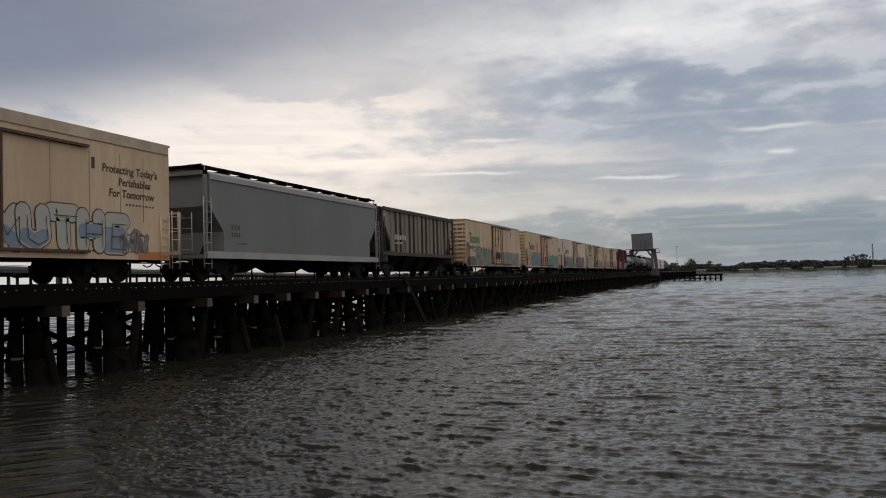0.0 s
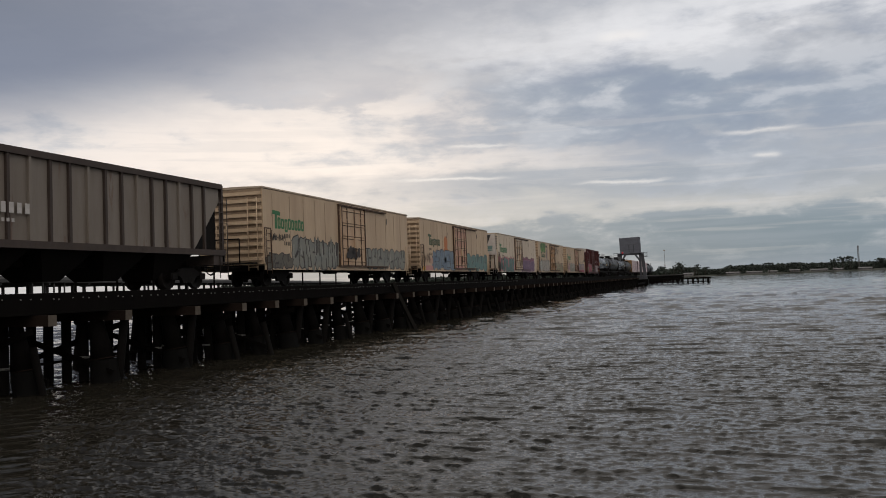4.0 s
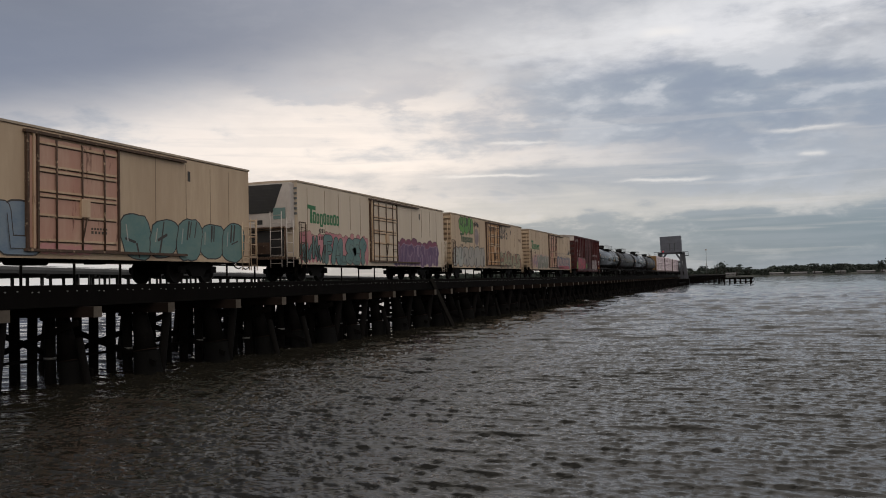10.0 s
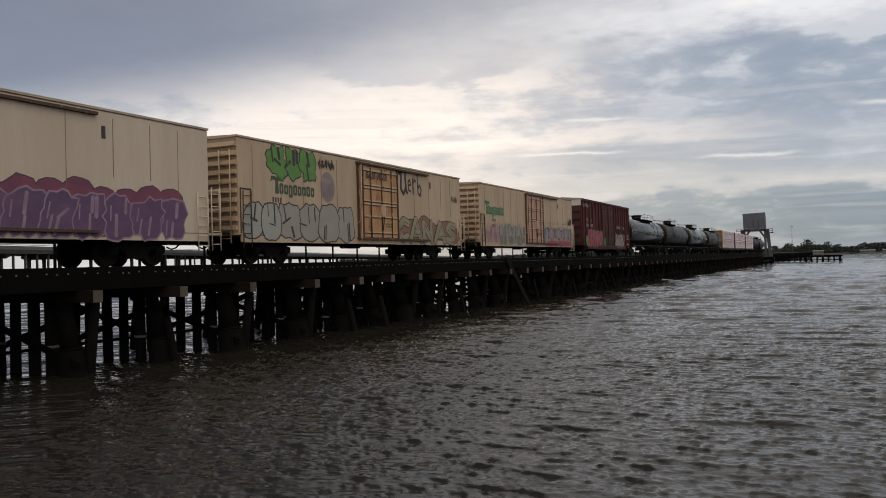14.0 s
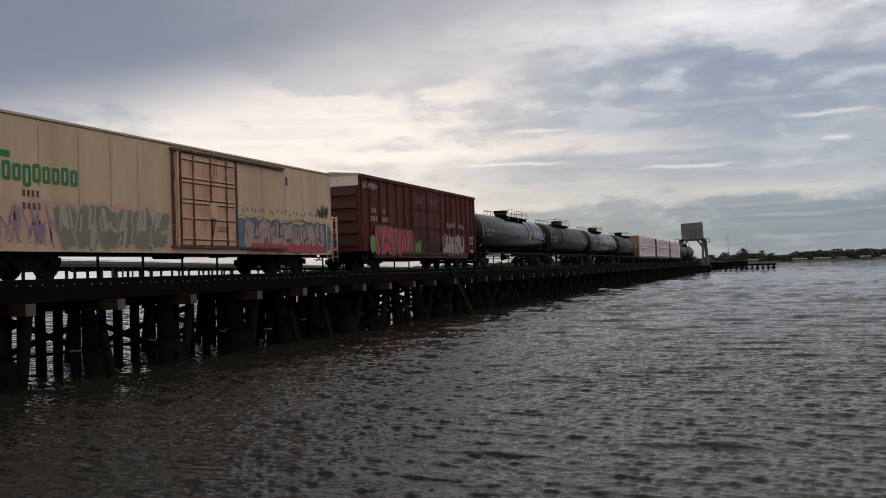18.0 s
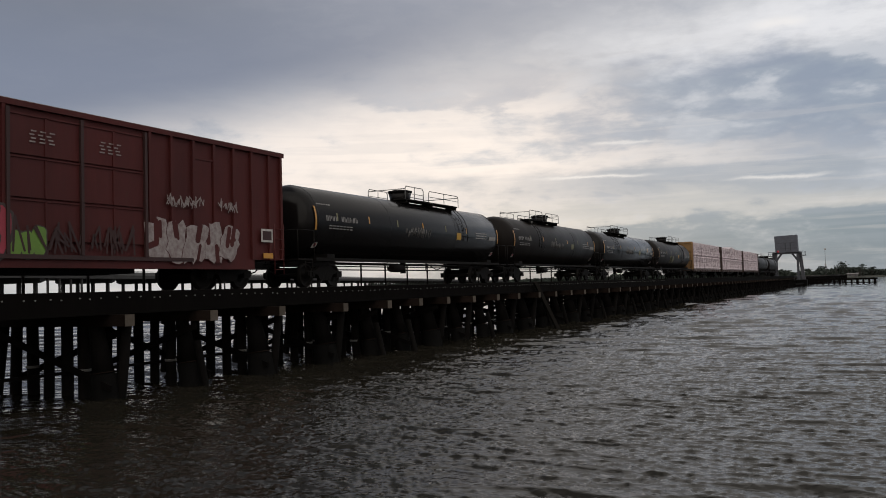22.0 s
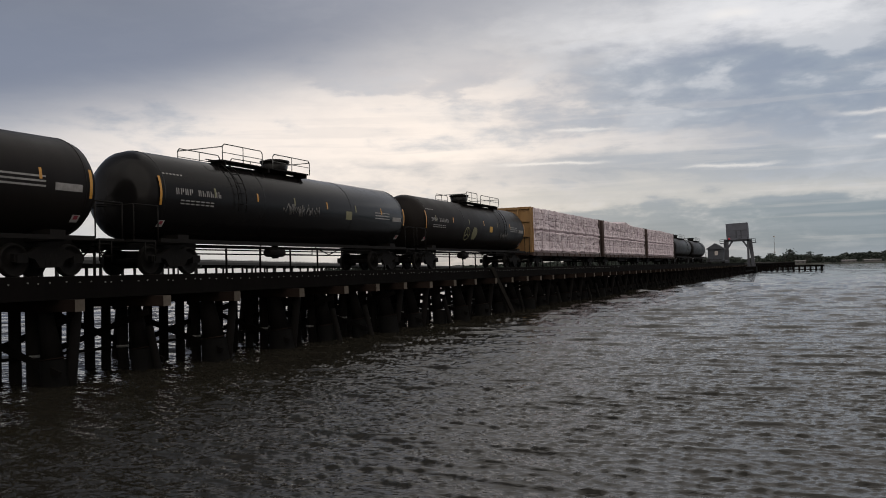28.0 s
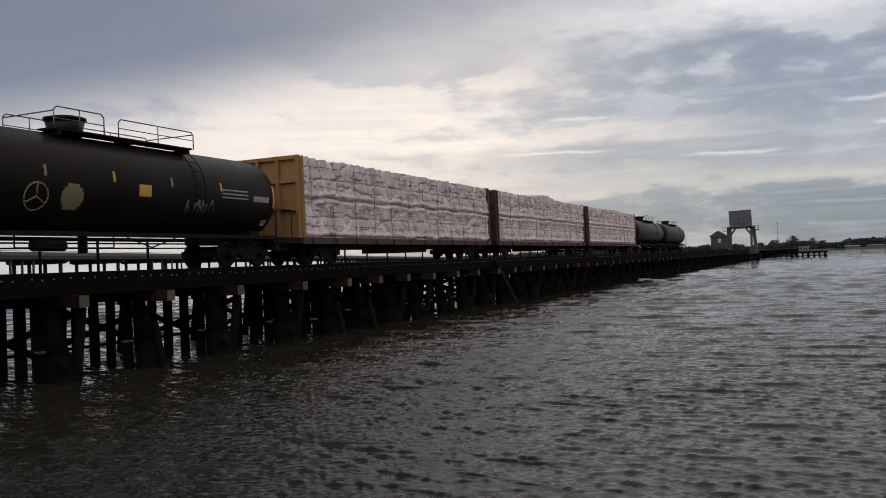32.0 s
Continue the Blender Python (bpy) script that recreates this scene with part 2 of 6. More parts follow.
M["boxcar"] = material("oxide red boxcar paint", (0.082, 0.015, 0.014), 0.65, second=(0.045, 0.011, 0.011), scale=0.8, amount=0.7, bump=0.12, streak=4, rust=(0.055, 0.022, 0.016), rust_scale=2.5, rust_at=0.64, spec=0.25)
# darker copy of the oxide red; also paints shade beside the side ribs
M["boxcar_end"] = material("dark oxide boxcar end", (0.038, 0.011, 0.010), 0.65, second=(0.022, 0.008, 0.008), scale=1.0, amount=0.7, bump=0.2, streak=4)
M["boxcar_roof"] = material("galvanised boxcar roof", (0.33, 0.32, 0.31), 0.55, 0.3, second=(0.20, 0.14, 0.11), scale=1.2, amount=0.8)
M["tank"] = material("glossy black tank paint", (0.006, 0.0056, 0.006), 0.18, second=(0.010, 0.009, 0.0085), scale=0.6, amount=0.7, bump=0.04, bump_scale=5, streak=3, spec=0.13)
M["tank_dull"] = material("sooty brown-black tank paint", (0.008, 0.0068, 0.0064), 0.38, second=(0.015, 0.012, 0.0105), scale=0.5, amount=0.8, bump=0.06, bump_scale=6, streak=3, spec=0.07)
M["hopper"] = material("grey hopper paint", (0.145, 0.15, 0.152), 0.6, second=(0.095, 0.098, 0.10), scale=0.35, amount=0.6, bump=0.06, bump_scale=4, streak=5)
M["hopper_trim"] = material("pale grey hopper sill paint", (0.30, 0.295, 0.29), 0.65, second=(0.19, 0.18, 0.17), scale=0.9, amount=0.6, rust=(0.14, 0.09, 0.06), rust_at=0.68)
# paler than the car's grey, with the roof slope's light in the colour
M["eave_grey"] = material("pale mauve-grey lit eave", (0.25, 0.24, 0.26), 0.6, second=(0.17, 0.16, 0.17), scale=0.8, amount=0.6)
M["hopper_tan"] = material("rusted tan hopper paint", (0.225, 0.20, 0.175), 0.7, second=(0.13, 0.105, 0.085), scale=0.7, amount=0.75, bump=0.12, streak=5, rust=(0.11, 0.055, 0.035), rust_scale=1.4, rust_at=0.60)
M["hopper_rib"] = material("rusty hopper rib", (0.050, 0.034, 0.028), 0.75, second=(0.026, 0.018, 0.015), scale=2, amount=0.7, streak=3)
M["yellow"] = material("ochre bulkhead paint", (0.27, 0.155, 0.055), 0.7, second=(0.16, 0.085, 0.035), scale=0.8, amount=0.7, bump=0.1, streak=4, rust=(0.12, 0.055, 0.03), rust_at=0.64)
M["brown_end"] = material("brown bulkhead paint", (0.05, 0.027, 0.021), 0.7, second=(0.03, 0.018, 0.015), scale=1)
M["wrap"] = material("white woven lumber wrap", (0.70, 0.62, 0.645), 0.75, second=(0.42, 0.34, 0.38), scale=1.6, amount=0.75, bump=1.0, bump_scale=4, spec=0.2)
M["wrap_print"] = material("faded wrap print", (0.20, 0.15, 0.17), 0.6, second=(0.38, 0.31, 0.33), scale=5, amount=0.9)
M["strap"] = material("dark load strap", (0.15, 0.115, 0.12), 0.7, scale=4)
M["green_mark"] = material("green lettering paint", (0.02, 0.16, 0.055), 0.6, second=(0.05, 0.11, 0.05), scale=3, amount=0.5)
M["dark_green"] = material("faded dark green lettering paint", (0.035, 0.075, 0.04), 0.65, second=(0.1, 0.1, 0.06), scale=3, amount=0.5)
M["black_mark"] = material("worn black lettering", (0.035, 0.03, 0.025), 0.7, second=(0.13, 0.095, 0.065), scale=5, amount=0.5)
M["scuffed_white"] = material("scuffed white paint", (0.36, 0.33, 0.32), 0.65, second=(0.15, 0.10, 0.10), scale=6, amount=0.9)
M["white_mark"] = material("worn white lettering", (0.52, 0.50, 0.48), 0.6, second=(0.25, 0.23, 0.22), scale=5, amount=0.6)
M["grey_mark"] = material("worn grey stencil", (0.30, 0.285, 0.275), 0.6, second=(0.13, 0.12, 0.115), scale=5, amount=0.7)
M["dim_mark"] = material("faint grey scrawl", (0.13, 0.125, 0.12), 0.6, second=(0.05, 0.046, 0.045), scale=5, amount=0.8)
M["orange"] = material("faded orange paint", (0.46, 0.16, 0.045), 0.6, second=(0.36, 0.10, 0.045), scale=1.5, amount=0.6)
M["amber"] = material("amber reflective strip", (0.50, 0.24, 0.03), 0.4, second=(0.36, 0.16, 0.02), scale=4, amount=0.4)
M["placard_yellow"] = material("yellow placard", (0.52, 0.30, 0.04), 0.5, second=(0.40, 0.21, 0.03), scale=6, amount=0.4)
M["placard_olive"] = material("faded olive placard", (0.20, 0.19, 0.10), 0.6, second=(0.11, 0.1, 0.06), scale=6, amount=0.6)
M["ac_black"] = material("black cooling grille", (0.012, 0.012, 0.013), 0.5, second=(0.03, 0.028, 0.026), scale=5)
M["white_panel"] = material("grubby white unit panel", (0.50, 0.46, 0.43), 0.55, second=(0.33, 0.28, 0.25), scale=2, amount=0.6)
M["tower"] = material("weathered grey tower steel", (0.10, 0.108, 0.135), 0.7, second=(0.06, 0.064, 0.08), scale=0.5, amount=0.7, bump=0.1, rust=(0.12, 0.09, 0.075), rust_at=0.66)
M["tower_leg"] = material("grey painted tower leg", (0.065, 0.068, 0.082), 0.7, second=(0.033, 0.034, 0.042), scale=0.6, amount=0.7)
M["cabin"] = material("dark cabin wall", (0.045, 0.05, 0.062), 0.7, second=(0.025, 0.028, 0.034), scale=1)
M["concrete"] = material("pale bridge concrete", (0.12, 0.118, 0.116), 0.85, second=(0.075, 0.073, 0.072), scale=0.2, amount=0.7)
# darker copy of the bridge concrete, its shade put into the colour
M["concrete_shade"] = material("shade-toned bridge concrete", (0.045, 0.044, 0.043), 0.85, second=(0.022, 0.022, 0.022), scale=0.4, amount=0.7)
M["shore"] = material("sandy shore and lawns", (0.055, 0.055, 0.045), 0.9, second=(0.03, 0.036, 0.025), scale=0.02, amount=0.9)
M["leaf"] = material("far dark foliage", (0.025, 0.036, 0.030), 0.9, second=(0.045, 0.055, 0.042), scale=0.15, amount=0.9)
M["trunk"] = plain("far trunk bark", (0.06, 0.05, 0.045), 0.9)
M["house_wall"] = material("pale far house wall", (0.15, 0.147, 0.145), 0.8, second=(0.15, 0.145, 0.14), scale=0.3)
M["house_roof"] = material("grey far house roof", (0.17, 0.16, 0.16), 0.8, second=(0.11, 0.1, 0.1), scale=0.3)
M["red_light"] = plain("red signal lens", (0.5, 0.03, 0.05), 0.3)


# ---- building helpers ----
class Shape:
    """Gathers simple solids into one mesh."""

    def __init__(self):
        self.v, self.f, self.smooth = [], [], []

    def add(self, verts, faces, smooth=False):
        n = len(self.v)
        self.v += [tuple(p) for p in verts]
        self.f += [tuple(n + i for i in q) for q in faces]
        self.smooth += [smooth] * len(faces)
        return self

    def box(self, x0, x1, y0, y1, z0, z1, m=None, bev=0.0):
        if bev:
            return self.prism([(x0 + bev, z0), (x1 - bev, z0), (x1, z0 + bev), (x1, z1 - bev), (x1 - bev, z1), (x0 + bev, z1), (x0, z1 - bev), (x0, z0 + bev)], y0, y1, m)
        c = [Vector((x, y, z)) for z in (z0, z1) for x, y in ((x0, y0), (x1, y0), (x1, y1), (x0, y1))]
        if m:
            c = [m @ p for p in c]
        return self.add(c, [(3, 2, 1, 0), (4, 5, 6, 7), (0, 1, 5, 4), (1, 2, 6, 5), (2, 3, 7, 6), (3, 0, 4, 7)])

    def prism(self, outline, y0, y1, m=None, smooth=False):
        """An outline of (x, z), counter-clockwise seen from -y, run from y0 to y1."""
        n = len(outline)
        c = [Vector((x, y, z)) for y in (y0, y1) for x, z in outline]
        if m:
            c = [m @ p for p in c]
        self.add(c, [tuple(range(n)), tuple(range(2 * n - 1, n - 1, -1))])
        k = len(self.v) - 2 * n
        self.f += [(k + (i + 1) % n, k + i, k + n + i, k + n + (i + 1) % n) for i in range(n)]
        self.smooth += [smooth] * n
        return self

    def side(self, outline, x0, x1):
        """An outline of (y, z) run from x0 to x1."""
        n = len(outline)
        c = [(x, y, z) for x in (x0, x1) for y, z in outline]
        self.add(c, [tuple(range(n - 1, -1, -1)), tuple(range(n, 2 * n))])
        k = len(self.v) - 2 * n
        self.f += [(k + i, k + (i + 1) % n, k + n + (i + 1) % n, k + n + i) for i in range(n)]
        self.smooth += [False] * n
        return self

    def bar(self, a, b, r, n=6, r2=None):
        """A round bar from a to b."""
        a, b = Vector(a), Vector(b)
        q = (b - a).to_track_quat("Z", "Y").to_matrix()
        r2 = r if r2 is None else r2
        ring = [q @ Vector((math.cos(2 * math.pi * i / n), math.sin(2 * math.pi * i / n), 0)) for i in range(n)]
        self.add([a + p * r for p in ring] + [b + p * r2 for p in ring],
                 [(i, (i + 1) % n, n + (i + 1) % n, n + i) for i in range(n)], True)
        k = len(self.v) - 2 * n
        self.f += [tuple(k + i for i in range(n - 1, -1, -1)), tuple(k + n + i for i in range(n))]
        self.smooth += [False, False]
        return self

    def rods(self, pts, r, n=5):
        for a, b in zip(pts, pts[1:]):
            self.bar(a, b, r, n)
        return self

    def beam(self, a, b, w, d):
        """A square-cut timber from a to b, w wide and d deep."""
        a, b = Vector(a), Vector(b)
        q = (b - a).to_track_quat("Y", "Z").to_matrix().to_4x4()
        return self.box(-w / 2, w / 2, 0, (b - a).length, -d / 2, d / 2, Matrix.Translation(a) @ q)

    def lathe(self, profile, n=24, m=None):
        """A profile of (radius, along y) turned about the y axis."""
        v = [Vector((r * math.cos(2 * math.pi * i / n), y, r * math.sin(2 * math.pi * i / n))) for r, y in profile for i in range(n)]
        if m:
            v = [m @ p for p in v]
        f = [(j * n + i, (j + 1) * n + i, (j + 1) * n + (i + 1) % n, j * n + (i + 1) % n) for j in range(len(profile) - 1) for i in range(n)]
        return self.add(v, f, True)

    def mesh(self, name, mat):
        me = bpy.data.meshes.new(name)
        me.from_pydata(self.v, [], self.f)
        me.polygons.foreach_set("use_smooth", self.smooth)
        me.materials.append(mat)
        me.update()
        return me


def part(name, shape, mat, parent=None, label="", at=None):
    """Links a shape, or a mesh already made, as one object under a thing or a part."""
    me = shape.mesh(name, M[mat]) if isinstance(shape, Shape) else shape
    ob = new(name, me)
    if parent:
        ob.parent = parent
    if at is not None:
        ob.matrix_basis = at
    return tagged(ob, label)


def thing(name, label, category, group="", at=None, kind=""):
    ob = new(name)
    ob.empty_display_size = 0.2
    if at is not None:
        ob.matrix_basis = at
    return tagged(ob, label, category, group, kind)


# ---- water ----
def water():
    rings = [0.01, 0.6, 1.2, 2.0, 3.0, 4.2, 5.5, 6.7, 7.8, 8.4]
    while rings[-1] < 4200:
        r = rings[-1]
        rings.append(r + min(max(0.030, (r - 7) ** 2 / 12500), r * 0.05))
    fine = np.radians(np.linspace(-31, 41, 880))
    rest = np.radians(np.linspace(42, 328, 90))
    angle = np.concatenate([fine, rest])
    rr, aa = np.meshgrid(np.array(rings), angle, indexing="ij")
    x, y = -np.sin(aa) * rr, np.cos(aa) * rr
    z = np.zeros_like(x)
    rng = np.random.default_rng(4)
    gap = np.maximum(np.gradient(np.array(rings))[:, None], rr * np.radians(0.09))
    wind = math.radians(-97)

    # short steep chop over longer waves: (length, height over length, spread of heading, lean of the front, growth with
    # distance from the eye)
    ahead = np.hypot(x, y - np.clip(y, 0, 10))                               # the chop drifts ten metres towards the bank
    # longer waves scaled up away from the eye to roughen the far water
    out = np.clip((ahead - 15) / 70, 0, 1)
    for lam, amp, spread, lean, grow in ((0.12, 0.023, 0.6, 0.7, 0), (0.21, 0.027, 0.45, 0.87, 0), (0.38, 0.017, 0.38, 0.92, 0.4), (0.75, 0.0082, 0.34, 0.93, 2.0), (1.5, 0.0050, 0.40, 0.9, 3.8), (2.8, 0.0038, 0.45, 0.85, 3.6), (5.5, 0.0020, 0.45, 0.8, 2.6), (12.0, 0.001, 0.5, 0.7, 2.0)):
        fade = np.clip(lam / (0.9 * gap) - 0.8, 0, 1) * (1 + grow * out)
        re, im = np.zeros_like(x), np.zeros_like(x)
        for k in range(14):                                                # crossing waves about one length, in groups
            la = lam * math.exp(rng.normal() * 0.25)
            th = wind + rng.normal() * spread
            bend = 0.6 * np.sin((x * math.sin(k * 2.1) + y * math.cos(k * 1.7)) * 0.8 / lam + k)
            u = (x * math.cos(th) + y * math.sin(th)) * 6.283 / la + rng.random() * 6.283 + bend
            re += np.cos(u)
            im += np.sin(u)
        size = np.hypot(re, im) / 3.74
        ph = np.arctan2(im, re)
        w = -sum(lean ** n * np.sin(n * ph) / n for n in range(1, 13))      # steep before the wind, long behind
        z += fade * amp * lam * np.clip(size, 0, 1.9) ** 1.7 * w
    nr, na = rr.shape
    me = bpy.data.meshes.new("water")
    v = np.stack([x, y, z], -1).reshape(-1, 3).astype(np.float32)
    i, j = np.meshgrid(np.arange(nr - 1), np.arange(na), indexing="ij")
    j2 = (j + 1) % na
    q = np.stack([i * na + j, i * na + j2, (i + 1) * na + j2, (i + 1) * na + j], -1).reshape(-1, 4)[:, ::-1]
    me.vertices.add(len(v))
    me.vertices.foreach_set("co", v.ravel())
    me.loops.add(q.size)
    me.loops.foreach_set("vertex_index", q.ravel().astype(np.int32))
    me.polygons.add(len(q))
    me.polygons.foreach_set("loop_start", np.arange(0, q.size, 4, dtype=np.int32))
    me.polygons.foreach_set("use_smooth", np.ones(len(q), dtype=bool))
    me.update(calc_edges=True)
    mat = bpy.data.materials.new("choppy river water")
    mat.use_nodes = True
    N, L = mat.node_tree.nodes, mat.node_tree.links
    b = N["Principled BSDF"]
    b.inputs["Base Color"].default_value = (0.0150, 0.0135, 0.0100, 1)
    b.inputs["Roughness"].default_value = 0.03
    b.inputs["IOR"].default_value = 1.33
    co = N.new("ShaderNodeTexCoord").outputs["Object"]
    prev = None
    for sc, dist, st in ((5.0, 0.030, 0.7), (17.0, 0.012, 0.7)):
        mp = N.new("ShaderNodeMapping")
        mp.inputs["Rotation"].default_value = (0, 0, math.radians(-7))
        mp.inputs["Scale"].default_value = (0.4, 1.0, 1.0)
        L.new(co, mp.inputs[0])
        n = N.new("ShaderNodeTexNoise")
        n.inputs["Scale"].default_value, n.inputs["Detail"].default_value = sc, 4
        L.new(mp.outputs[0], n.inputs["Vector"])
        bn = N.new("ShaderNodeBump")
        bn.inputs["Strength"].default_value, bn.inputs["Distance"].default_value = st, dist
        L.new(n.outputs["Fac"], bn.inputs["Height"])
        if prev:
            L.new(prev, bn.inputs["Normal"])
        prev = bn.outputs[0]
    L.new(prev, b.inputs["Normal"])
    me.materials.append(mat)
    return tagged(new("water", me), "dark choppy grey-green river water under cloud", "water", kind="structure")


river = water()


# ---- trestle ----
def bent(seed, label):
    """One timber bent: a cap on seven piles, the outer ones battered, with sway braces and low jackets."""
    rnd = random.Random(seed)
    t = thing("trestle_bent", label, "bridge support", "bents of the trestle")
    near, far = TX + 2.78, TX - 2.78
    c = Shape().box(far, near - 0.012, -0.15, 0.15, 1.885, 2.19, bev=0.012)
    c.v = [(x, y, z) for x, y, z in c.v]
    part("cap", c, "cap", t)
    part("end_grain", Shape().box(near - 0.012, near + 0.004, -0.15, 0.15, 1.885, 2.19), "cap_end", t, "bare grey sawn end of the cap")
    tops = (1.50, 1.05, 0.40, -0.3, -1.0, -1.65, -2.2)
    feet = (1.95, 1.12, 0.42, -0.35, -1.05, -1.75, -2.85)
    for k, (a, b) in enumerate(zip(tops, feet)):
        j = rnd.uniform(-0.07, 0.07)
        r = rnd.uniform(0.135, 0.17)
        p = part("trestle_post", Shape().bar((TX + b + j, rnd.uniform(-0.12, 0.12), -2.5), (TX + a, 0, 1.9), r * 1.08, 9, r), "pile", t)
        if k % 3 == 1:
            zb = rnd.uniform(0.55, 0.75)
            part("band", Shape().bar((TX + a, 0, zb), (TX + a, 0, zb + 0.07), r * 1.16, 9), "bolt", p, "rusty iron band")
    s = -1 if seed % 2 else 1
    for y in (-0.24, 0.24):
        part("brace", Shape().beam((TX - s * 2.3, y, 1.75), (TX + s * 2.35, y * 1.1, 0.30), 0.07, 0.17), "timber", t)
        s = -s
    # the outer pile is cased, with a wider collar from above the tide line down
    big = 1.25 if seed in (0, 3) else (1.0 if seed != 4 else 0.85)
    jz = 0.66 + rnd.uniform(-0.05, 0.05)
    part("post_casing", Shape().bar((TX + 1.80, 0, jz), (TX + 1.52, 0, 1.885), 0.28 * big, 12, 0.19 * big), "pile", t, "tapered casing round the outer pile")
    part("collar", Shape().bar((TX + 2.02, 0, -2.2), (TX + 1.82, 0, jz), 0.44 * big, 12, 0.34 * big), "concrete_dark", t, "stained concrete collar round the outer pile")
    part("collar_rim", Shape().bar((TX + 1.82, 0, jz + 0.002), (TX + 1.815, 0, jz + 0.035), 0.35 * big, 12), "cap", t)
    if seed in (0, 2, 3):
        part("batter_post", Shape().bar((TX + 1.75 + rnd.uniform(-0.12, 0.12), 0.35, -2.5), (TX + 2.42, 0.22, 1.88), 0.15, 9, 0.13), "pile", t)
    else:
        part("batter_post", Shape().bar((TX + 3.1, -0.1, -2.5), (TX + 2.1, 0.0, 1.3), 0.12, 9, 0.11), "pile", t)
    return t


BENTS = [-20.0 + 3.1 * i for i in range(11)] + [15.56, 18.71, 21.83, 25.57, 28.74, 31.35, 34.0, 36.63, 39.68]
while BENTS[-1] < TOWER_Y - 9:
    BENTS.append(BENTS[-1] + 2.97)
first = [bent(k, "dark creosoted timber trestle bent standing in the river") for k in range(6)]
rnd = random.Random(9)
for k, y in enumerate(BENTS):
    at = pose(rnd.uniform(-0.05, 0.05), y, rnd.uniform(-0.012, 0.012))
    if k < 6:
        first[k].matrix_basis = at
    else:
        copy_thing(first[(k * 5 + k // 7) % 6], at)

# deck of the trestle: stringers, ties, guard timbers and rails
Y0, Y1 = -22.0, TOWER_Y - 9
deck = thing("trestle_deck", "dark timber railway deck on stringers across the river", "bridge deck", kind="structure")
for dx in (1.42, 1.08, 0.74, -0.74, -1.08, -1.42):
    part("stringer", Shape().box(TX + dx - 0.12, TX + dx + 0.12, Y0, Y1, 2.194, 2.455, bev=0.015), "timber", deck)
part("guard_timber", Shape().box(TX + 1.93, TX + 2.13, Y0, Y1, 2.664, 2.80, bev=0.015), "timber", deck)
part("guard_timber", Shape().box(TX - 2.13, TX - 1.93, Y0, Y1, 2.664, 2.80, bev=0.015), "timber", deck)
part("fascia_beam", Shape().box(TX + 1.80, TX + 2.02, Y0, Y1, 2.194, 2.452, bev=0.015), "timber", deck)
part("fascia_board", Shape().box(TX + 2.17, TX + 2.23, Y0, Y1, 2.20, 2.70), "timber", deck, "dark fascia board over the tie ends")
part("walkway", Shape().box(TX - 3.0, TX - 2.2, Y0, Y1, 2.664, 2.71), "tie", deck)
rail_outline = [(-0.07, 0), (0.07, 0), (0.07, 0.02), (0.015, 0.04), (0.015, 0.11), (0.036, 0.12), (0.036, 0.15), (-0.036, 0.15), (-0.036, 0.12), (-0.015, 0.11), (-0.015, 0.04), (-0.07, 0.02)]
for dx in (0.755, -0.755):
    part("rail", Shape().prism([(TX + dx + x, RAIL - 0.15 + z) for x, z in rail_outline], Y0, Y1 + 1200), "rail", deck)
tie_mesh = Shape().box(-2.16, 2.16, -0.1, 0.1, 2.458, 2.66, bev=0.012).mesh("tie", M["tie"])
for k in range(300):
    part("tie", tie_mesh, "tie", deck, at=pose(TX + rnd.uniform(-0.05, 0.05), -4 + 0.4 * k, 0, 0, 0, rnd.uniform(-0.8, 0.8)))
far = Shape()
y = -4 + 0.4 * 300
while y < Y1:
    far.box(TX - 2.16, TX + 2.16, y - 0.1, y + 0.1, 2.458, 2.66)
    y += 0.4
tagged(part("ties", far, "tie", deck), kind="stuff")
bolt_mesh = Shape().bar((0, 0, 0), (0.03, 0, 0), 0.021, 6).mesh("bolt", M["bolt"])
for k in range(200):
    part("bolt", bolt_mesh, "bolt", deck, at=pose(TX + 2.228, 2.0 + 0.4 * k + rnd.uniform(-0.12, 0.12), 2.63 + rnd.uniform(-0.02, 0.02)))

part("girt", Shape().box(TX + 0.55, TX + 0.63, Y0, Y1, 0.62, 0.70), "timber", deck, "thin lengthwise girt between the bents")

# leaning timber that props the deck
prop = thing("leaning_timber", "loose weathered timber leaning from the deck into the water", "timber")
part("timber", Shape().beam((TX + 2.32, 46.25, 2.78), (TX + 3.35, 47.9, -0.7), 0.18, 0.22), "tie", prop)

# handrail along the far walkway
rail_thing = thing("handrail", "thin dark pipe handrail along the far side of the deck", "handrail")
post_mesh = Shape().bar((0, 0, 2.6), (0, 0, 3.92), 0.05, 6).mesh("post", M["steel_dark"])
y = -21.08
while y < Y1:
    part("post", post_mesh, "steel_dark", rail_thing, at=pose(TX - 2.95, y + 0.02, 0))
    y += 2.36
for z in (3.80, 3.63):
    part("pipe_rail", Shape().bar((TX - 2.95, -20, z), (TX - 2.95, Y1, z), 0.03, 5), "steel_dark", rail_thing)


# ---- bascule tower with its counterweight ----
tower = thing("bascule_tower", "grey steel bascule tower with an overhead counterweight", "bridge tower", at=pose(TX, TOWER_Y, 0))
part("counterweight", Shape().box(-2.95, 2.85, -1.8, 1.8, 9.35, 14.0, pose(0, 0, 11.5, 0, -2.0, 0) @ pose(0, 0, -11.5)), "tower", tower, "boxy weathered grey counterweight")
for z in (10.4, 11.9):
    part("plate_joint", Shape().box(-2.6, 2.6, -1.86, -1.81, z, z + 0.08, pose(0, 0, 11.5, 0, -2.0, 0) @ pose(0, 0, -11.5)), "tower_leg", tower)
